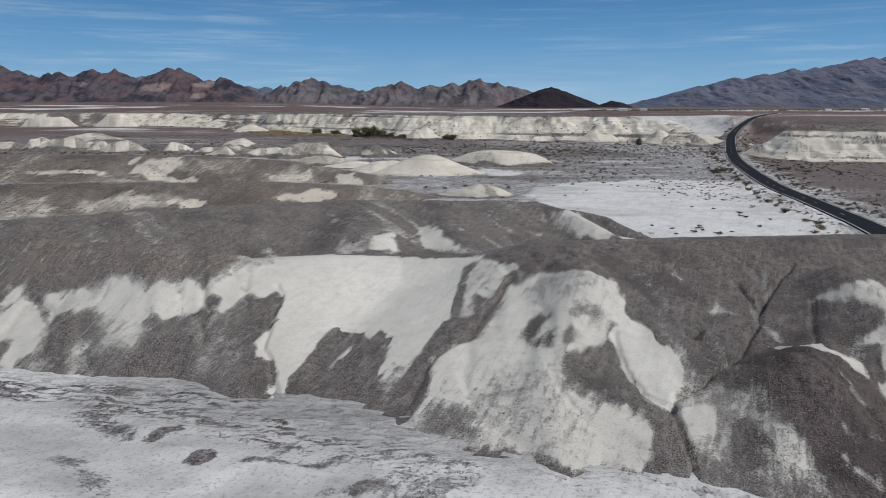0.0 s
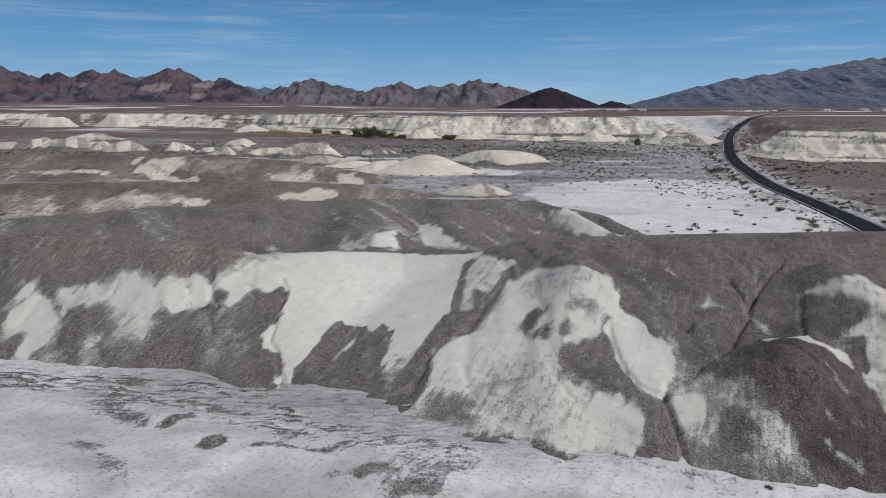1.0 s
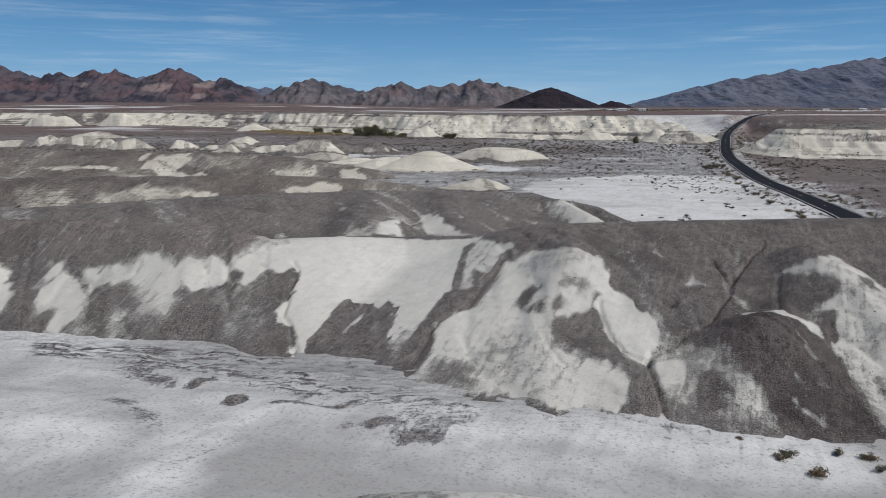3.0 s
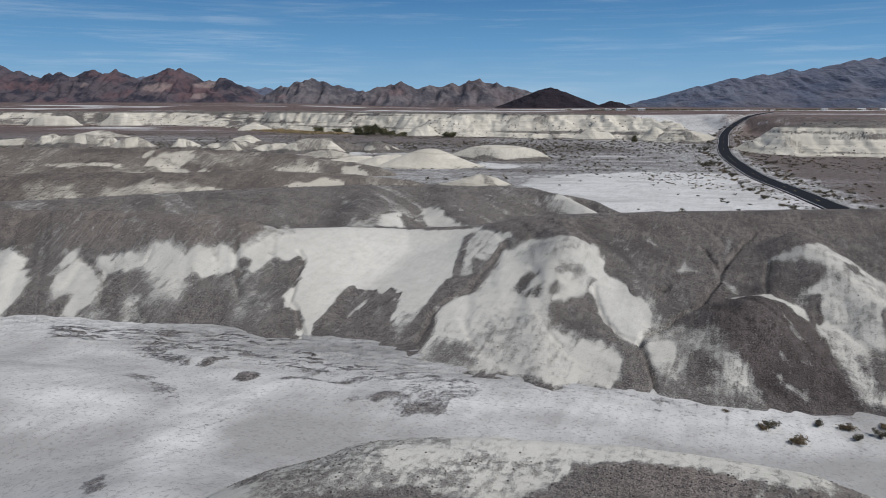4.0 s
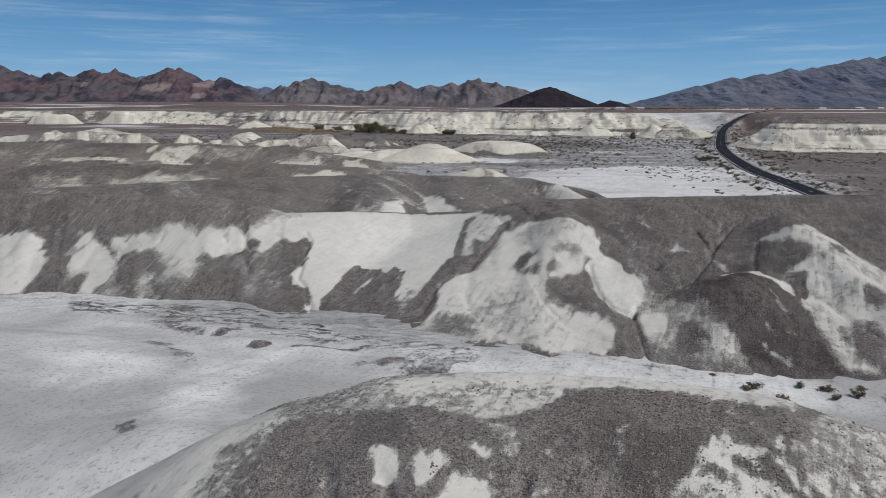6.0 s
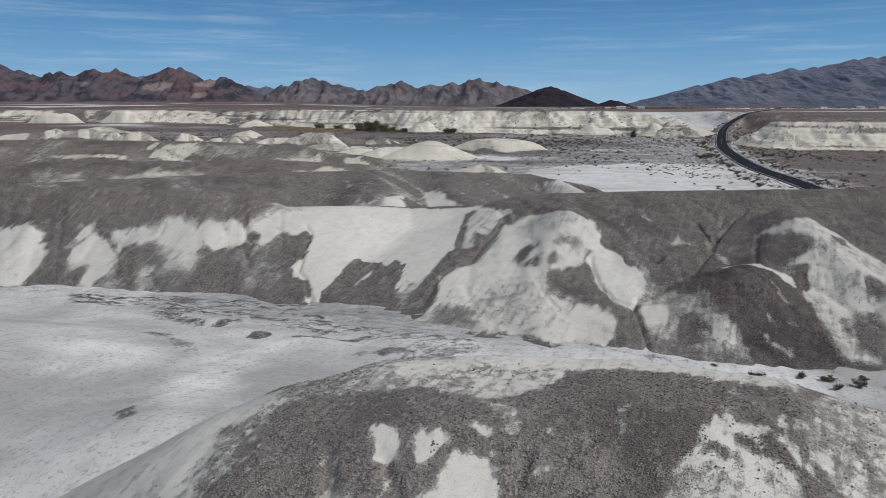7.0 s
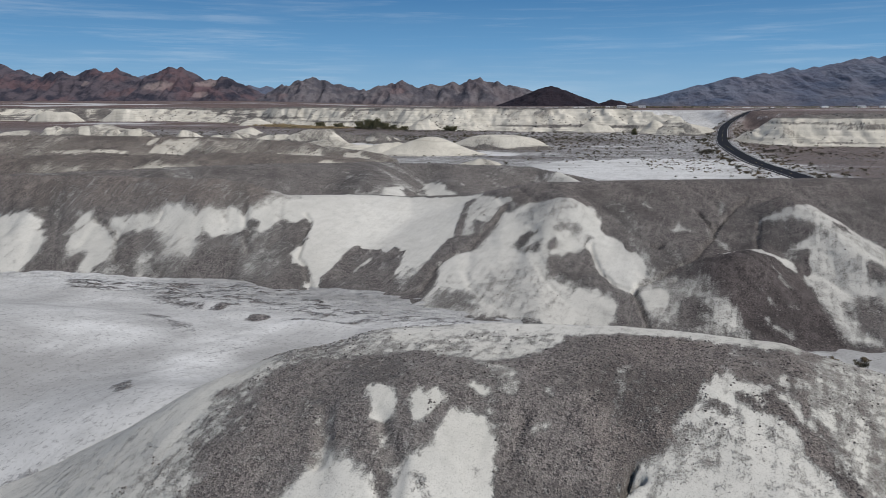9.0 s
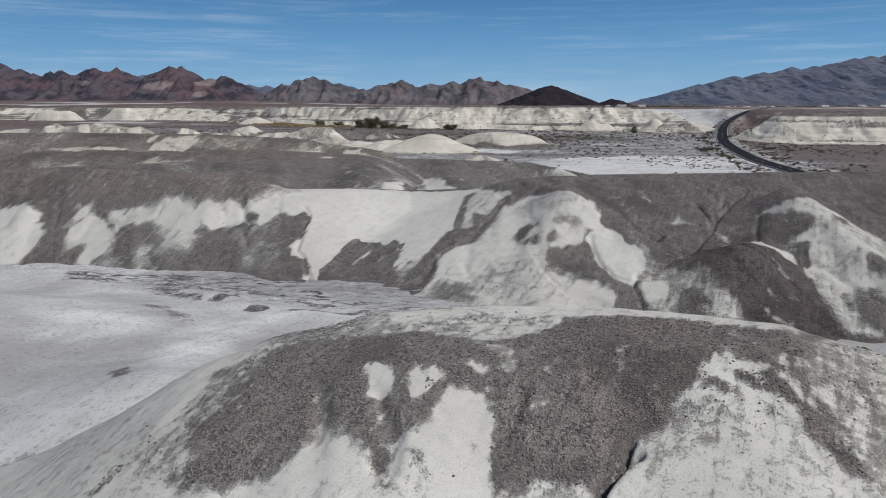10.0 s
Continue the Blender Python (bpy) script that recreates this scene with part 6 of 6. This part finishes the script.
plant(4, [(69, 201, 1.2), (74, 193, 1.6), (71, 171, 1.3), (52, 162, 1.6), (48, 167, 1.2), (60, 260, 1.4), (49, 269, 1.5), (47, 159, 1.0), (73, 186, 1.7), (75, 258, 1.3), (64, 205, 1.0), (72, 188, 1.2), (78, 182, 1.1),
          (55, 165, 1.2), (57, 160, 1.8), (61, 163, 1.0), (44, 171, 1.0), (70, 240, 1.2), (66, 250, 1.4), (63, 232, 1.1), (80, 262, 1.2), (85, 265, 1.3), (40, 272, 1.2)])


# ---- scrub, stones and reeds that nobody could count ----
def scatter(name, label, category, material, shapes, places, kind="stuff"):
    """One mesh of many small copies: places of x, y, z, size, turn; shapes of vertices and triangles."""
    vs, fs, at = [], [], 0
    for k, (x, y, z, size, turn) in enumerate(places):
        v, f = shapes[k % len(shapes)]
        c, s = math.cos(turn), math.sin(turn)
        vs.append(np.stack([x + size * (c * v[:, 0] - s * v[:, 1]), y + size * (s * v[:, 0] + c * v[:, 1]), z + size * v[:, 2]], 1))
        fs.append(f + at)
        at += len(v)
    v, f = np.concatenate(vs), np.concatenate(fs)
    me = bpy.data.meshes.new(name)
    me.vertices.add(len(v))
    me.vertices.foreach_set("co", v.astype(np.float32).ravel())
    me.loops.add(f.size)
    me.loops.foreach_set("vertex_index", f.astype(np.int32).ravel())
    me.polygons.add(len(f))
    me.polygons.foreach_set("loop_start", np.arange(0, f.size, f.shape[1], dtype=np.int32))
    me.update(calc_edges=True)
    me.materials.append(material)
    return tagged(new(name, me), label, category, kind=kind)


def tuft(seed, leaves=22, flat=0.6):
    rng = np.random.RandomState(seed)
    v = []
    for _ in range(leaves):
        t, r = rng.rand() * 6.28, 0.55 * rng.rand() ** 0.6
        c = np.array([r * math.cos(t), r * math.sin(t), flat * (0.12 + 0.75 * rng.rand() * (1 - r))])
        for _ in range(3):
            v.append(c + 0.2 * rng.randn(3) * np.array([1, 1, 0.8 * flat]))
    v = np.array(v)
    v[:, 2] = np.maximum(v[:, 2], 0)
    return v, np.arange(len(v)).reshape(-1, 3)


def pebble(seed):
    bm = bmesh.new()
    bmesh.ops.create_icosphere(bm, subdivisions=1, radius=0.5)
    rng = np.random.RandomState(seed)
    v = np.array([q.co[:] for q in bm.verts]) * (0.75 + 0.5 * rng.rand(len(bm.verts), 1)) * np.array([1.0, 0.8, 0.6])
    bm.verts.index_update()
    f = np.array([[q.index for q in p.verts] for p in bm.faces])
    bm.free()
    return v, f


TUFTS, PEBBLES = [tuft(k) for k in range(7)], [pebble(k) for k in range(6)]
DICE = np.random.RandomState(17)


def strew(count, box, chance, size, height, grow=None):
    """Random places in a box of the plan, kept by chance(x, y), on the surface height(x, y)."""
    x, y = DICE.uniform(box[0], box[1], count), DICE.uniform(box[2], box[3], count)
    keep = DICE.rand(count) < chance(x, y)
    x, y = x[keep], y[keep]
    s = size[0] + (size[1] - size[0]) * DICE.rand(len(x)) ** 2.5
    if grow is not None:
        s = s * grow(x, y)
    return list(zip(x, y, height(x, y), s, DICE.rand(len(x)) * 6.28))


def over_ground(x, y):
    d, zr = road_distance(x, y)
    z = ground_height(x, y)
    return z + (zr - 0.22 - z) * step(-d, -14, -5.5) * (y < 1800)


def scrub_chance(x, y):
    d, _ = road_distance(x, y)
    inside = np.abs(x) < 40 + 0.75 * y
    c = 0.12 + 0.5 * step(rough(x, y, 70, 3, 191), 0.0, 0.6) + 0.5 * np.exp(-((d - 9) / 6) ** 2) + 0.5 * step(y, 380, 430) * step(-y, -560, -500)
    return c * inside * (d > 5.2) * (1 - 0.9 * blot(x, y, PLAYA, 4.0, 0 * x)) * (1 - step(y - bench_front(x), -45, -25))


scatter("desert_scrub", "scattered low dark desert scrub on the stony plain", "scrub", MAT_SHRUB, TUFTS, strew(34000, (-420, 330, 120, 720), scrub_chance, (0.5, 2.2), over_ground))
scatter("dry_scrub", "scattered dry brown scrub on the stony plain", "scrub", MAT_DRY, TUFTS, strew(17000, (-420, 330, 120, 720), scrub_chance, (0.4, 1.6), over_ground))
scatter("verge_scrub", "dry brown scrub along the road verge", "scrub", MAT_DRY, TUFTS,
        strew(16000, (70, 260, 140, 640), lambda x, y: np.exp(-((road_distance(x, y)[0] - 8.5) / 2.6) ** 2) * step(rough(x, y, 18, 3, 195), -0.4, 0.3), (0.5, 1.7), over_ground))
scatter("playa_scrub", "lines of small tufts on the pale flat", "scrub", MAT_DRY, TUFTS,
        strew(5000, (20, 104, 120, 285), lambda x, y: 0.35 * blot(x, y, PLAYA, 2.0, 0 * x) * step(rough(x * 0.7 + 0.4 * y, y * 0.6, 22, 3, 197), 0.12, 0.4), (0.4, 1.3), over_ground))
scatter("bench_scrub", "dark brush along the foot of the far bluffs", "scrub", MAT_SHRUB, TUFTS,
        strew(14000, (-700, 260, 480, 1060), lambda x, y: np.exp(-((y - bench_front(x) + 75) / 22) ** 2) * step(rough(x, y * 2, 50, 3, 199), -0.25, 0.3), (1.2, 3.4), over_ground))
scatter("dry_reeds", "straw-coloured reeds on damp ground below the bluff", "reeds", MAT_REED, TUFTS,
        strew(5000, (-270, -125, 690, 870), lambda x, y: 0.9 * np.exp(-((y - bench_front(x) + 105) / 22) ** 2), (2.5, 5.0), over_ground))


# ---- trees by the bluff ----
def tree(label, place, h, w, seed, leaves=MAT_TAMARISK):
    rng = random.Random(seed)
    top = tagged(empty("tamarisk_tree", place), label, "tree", "trees below the bluff")
    bm, tips = bmesh.new(), []
    stalk(bm, (0, 0, -0.3), (0.1 * h * rng.uniform(-1, 1), 0, 0.35 * h), 0.05 * h, 0.03 * h, 7)
    part("trunk", bm, MAT_WOOD, top)
    bm = bmesh.new()
    for k in range(16):
        t, out = k * 0.9 + rng.random(), w * rng.uniform(0.12, 0.45)
        a, b = Vector((0, 0, h * rng.uniform(0.12, 0.35))), Vector((out * math.cos(t), out * math.sin(t), h * rng.uniform(0.15, 1.0) * (1 - 0.5 * out / w)))
        stalk(bm, a, b, 0.022 * h, 0.006 * h)
        tips += [b, a.lerp(b, 0.6), a.lerp(b, 0.8)]
    part("limbs", bm, MAT_WOOD, top)
    bm = bmesh.new()
    for _ in range(2200):
        p = rng.choice(tips) + Vector((rng.gauss(0, 0.09 * w), rng.gauss(0, 0.09 * w), rng.gauss(0, 0.09 * h)))
        p.z = max(p.z, 0.2)
        leaf(bm, p, rng.uniform(0.3, 0.75), rng)
    part("crown", bm, leaves, top)


for k, (x, y, h, w) in enumerate([(-120, 676, 8, 12), (-111, 672, 11, 14), (-103, 668, 11.5, 14), (-95, 670, 8, 12), (-86, 668, 4.5, 9), (-182, 770, 5.5, 14), (-150, 722, 5, 13), (-26, 622, 5.5, 13), (-74, 650, 4, 11)]):
    tree("dusty green tamarisk tree with a wide ragged crown", (x, y, land(x, y)), h, w, 40 + k)
tree("lone small tree before the pale bluff", (124, 545, land(124, 545)), 5, 4.5, 60)


# ---- far buildings and their trees ----
def box(x0, x1, y0, y1, z0, z1):
    bm = bmesh.new()
    bmesh.ops.create_cube(bm, size=1)
    bmesh.ops.scale(bm, vec=(x1 - x0, y1 - y0, z1 - z0), verts=bm.verts)
    bmesh.ops.translate(bm, vec=((x0 + x1) / 2, (y0 + y1) / 2, (z0 + z1) / 2), verts=bm.verts)
    return bm


def house(label, x, y, w, d, h):
    """A low desert building with a shallow gabled roof."""
    top = tagged(empty("house", (x, y, land(x, y) - 0.1)), label, "house", "buildings on the bench")
    part("wall", box(-w / 2, w / 2, -d / 2, d / 2, -1, h), MAT_WHITE, top)
    bm = bmesh.new()
    e = 0.5
    v = [bm.verts.new(p) for p in ((-w / 2 - e, -d / 2 - e, h), (w / 2 + e, -d / 2 - e, h), (w / 2 + e, d / 2 + e, h), (-w / 2 - e, d / 2 + e, h), (-w / 2 - e, 0, h + 0.22 * d), (w / 2 + e, 0, h + 0.22 * d))]
    for f in ((0, 1, 5, 4), (2, 3, 4, 5), (0, 4, 3), (1, 2, 5), (3, 2, 1, 0)):
        bm.faces.new([v[i] for i in f])
    part("roof", bm, MAT_ROOF, top, "grey metal gabled roof")
    part("door", box(-0.5, 0.5, -d / 2 - 0.06, -d / 2 + 0.02, 0.1, 2.2), MAT_DARK, top)
    for k in range(max(2, int(w / 5))):
        cx = -w / 2 + (k + 0.5) * w / max(2, int(w / 5))
        if abs(cx) > 1.3:
            part("window", box(cx - 0.7, cx + 0.7, -d / 2 - 0.05, -d / 2 + 0.02, 1.1, 2.3), MAT_DARK, top)


for x, y, w, d, h in ((322, 1600, 20, 10, 3.6), (372, 1620, 16, 9, 3.2), (300, 1650, 9, 7, 3.0), (796, 1650, 14, 8, 3.0), (905, 1700, 18, 9, 3.2), (965, 1720, 12, 8, 3.0)):
    house("low white building far off on the bench", x, y, w, d, h)
scatter("far_trees", "dark line of trees far off on the bench", "trees", MAT_TAMARISK, TUFTS,
        strew(4200, (200, 900, 1580, 1760), lambda x, y: step(rough(x, y * 2, 60, 3, 211), -0.2, 0.3) * np.exp(-((y - 1660) / 40) ** 2) * (1 - 0.6 * step(x, 480, 560)), (3.5, 8.0), over_ground))


# ---- stones on the hills ----
def stony(ob, name, count, box, blots, base, size_noise, sizes, height, singles, pick):
    """Loose dark stones where gravel lies: the largest near the middle each a part, the rest one part."""
    def chance(x, y):
        g = cover(x, y, base + 0 * x, blots, size_noise)
        return np.clip(g, 0.02, 1) ** 3 * (height(x, y) > ground_height(x, y) + 0.1)
    places = strew(count, box, chance, sizes, lambda x, y: height(x, y))
    big = sorted((p for p in places if pick(p[0], p[1])), key=lambda p: -p[3])[:singles]
    chosen = set(big)
    rest = scatter("gravel", "", "", MAT_STONE, PEBBLES, [(x, y, z + 0.1 * s, s, t) for x, y, z, s, t in places if (x, y, z, s, t) not in chosen])
    rest.parent = ob
    shapes = []
    for v, f in PEBBLES:
        me = bpy.data.meshes.new("stone")
        me.from_pydata(v.tolist(), [], f.tolist())
        me.materials.append(MAT_STONE)
        shapes.append(me)
    for k, (x, y, z, s, t) in enumerate(big):
        stone = new("stone", shapes[k % len(shapes)])
        stone.parent = ob
        stone.matrix_basis = Matrix.LocRotScale((x, y, z + 0.12 * s), Euler((0, 0, t)), (s, s, s))


stony(bpy.data.objects["gravel_hill"], "stone", 60000, (-16, 24, -4, 26), NEAR_BLOTS, 0.1, 1.6, (0.04, 0.17), near_hill_height, 280, lambda x, y: 2 < y < 18)
stony(bpy.data.objects["badland_ridge"], "stone", 26000, (-72, 66, 50, 100), MAIN_BLOTS, 0.95, 3.0, (0.08, 0.26), main_ridge_height, 200, lambda x, y: 20 < x < 45 and y > 60)
stony(bpy.data.objects["badland_ridge.001"], "stone", 9000, (-90, 34, 112, 176), SECOND_BLOTS, 0.95, 5.0, (0.15, 0.5), second_ridge_height, 60, lambda x, y: y < 165)


def rocky(ob, count, sizes, singles, keep, seed):
    """Dark rocks fallen or weathered out over a form: the largest are parts, the rest one part."""
    rng = np.random.RandomState(seed)
    co = np.empty(3 * len(ob.data.vertices), np.float32)
    ob.data.vertices.foreach_get("co", co)
    co = co.reshape(-1, 3)
    co = co[(co[:, 2] > ground_height(co[:, 0], co[:, 1]) + 0.4) & keep(co[:, 0], co[:, 1])]
    co = co[rng.choice(len(co), min(count, len(co)), replace=False)]
    co = co[rng.rand(len(co)) < 0.15 + 0.85 * step(rough(co[:, 0], co[:, 1], 30, 3, seed), -0.1, 0.5)]
    size = np.sort(sizes[0] + (sizes[1] - sizes[0]) * rng.rand(len(co)) ** 2.5)[::-1]
    places = [(p[0], p[1], p[2] + 0.1 * s, s, t) for p, s, t in zip(co.astype(float), size, 6.28 * rng.rand(len(co)))]
    scatter("gravel", "", "", MAT_STONE, PEBBLES, places[singles:]).parent = ob
    shapes = []
    for v, f in PEBBLES:
        me = bpy.data.meshes.new("rock")
        me.from_pydata(v.tolist(), [], f.tolist())
        me.materials.append(MAT_STONE)
        shapes.append(me)
    for k, (x, y, z, s, t) in enumerate(places[:singles]):
        rock_ob = new("rock", shapes[k % len(shapes)])
        rock_ob.parent = ob
        rock_ob.matrix_basis = Matrix.LocRotScale((x, y, z), Euler((0, 0, t)), (s, s, s))


def in_view(x, y):
    return np.abs(x + 0.05 * y) < 20 + 0.68 * y


for name, count, sizes, singles, seed in (("badland_ridge.002", 5000, (0.25, 0.8), 40, 301), ("badland_ridge.003", 5000, (0.3, 1.0), 40, 302), ("mudstone_bluff", 5000, (0.6, 2.2), 60, 303),
                                          ("mudstone_bluff.001", 4000, (0.8, 2.8), 40, 304), ("mudstone_bluff.002", 3000, (0.4, 1.6), 40, 305)):
    rocky(bpy.data.objects[name], count, sizes, singles, in_view, seed)
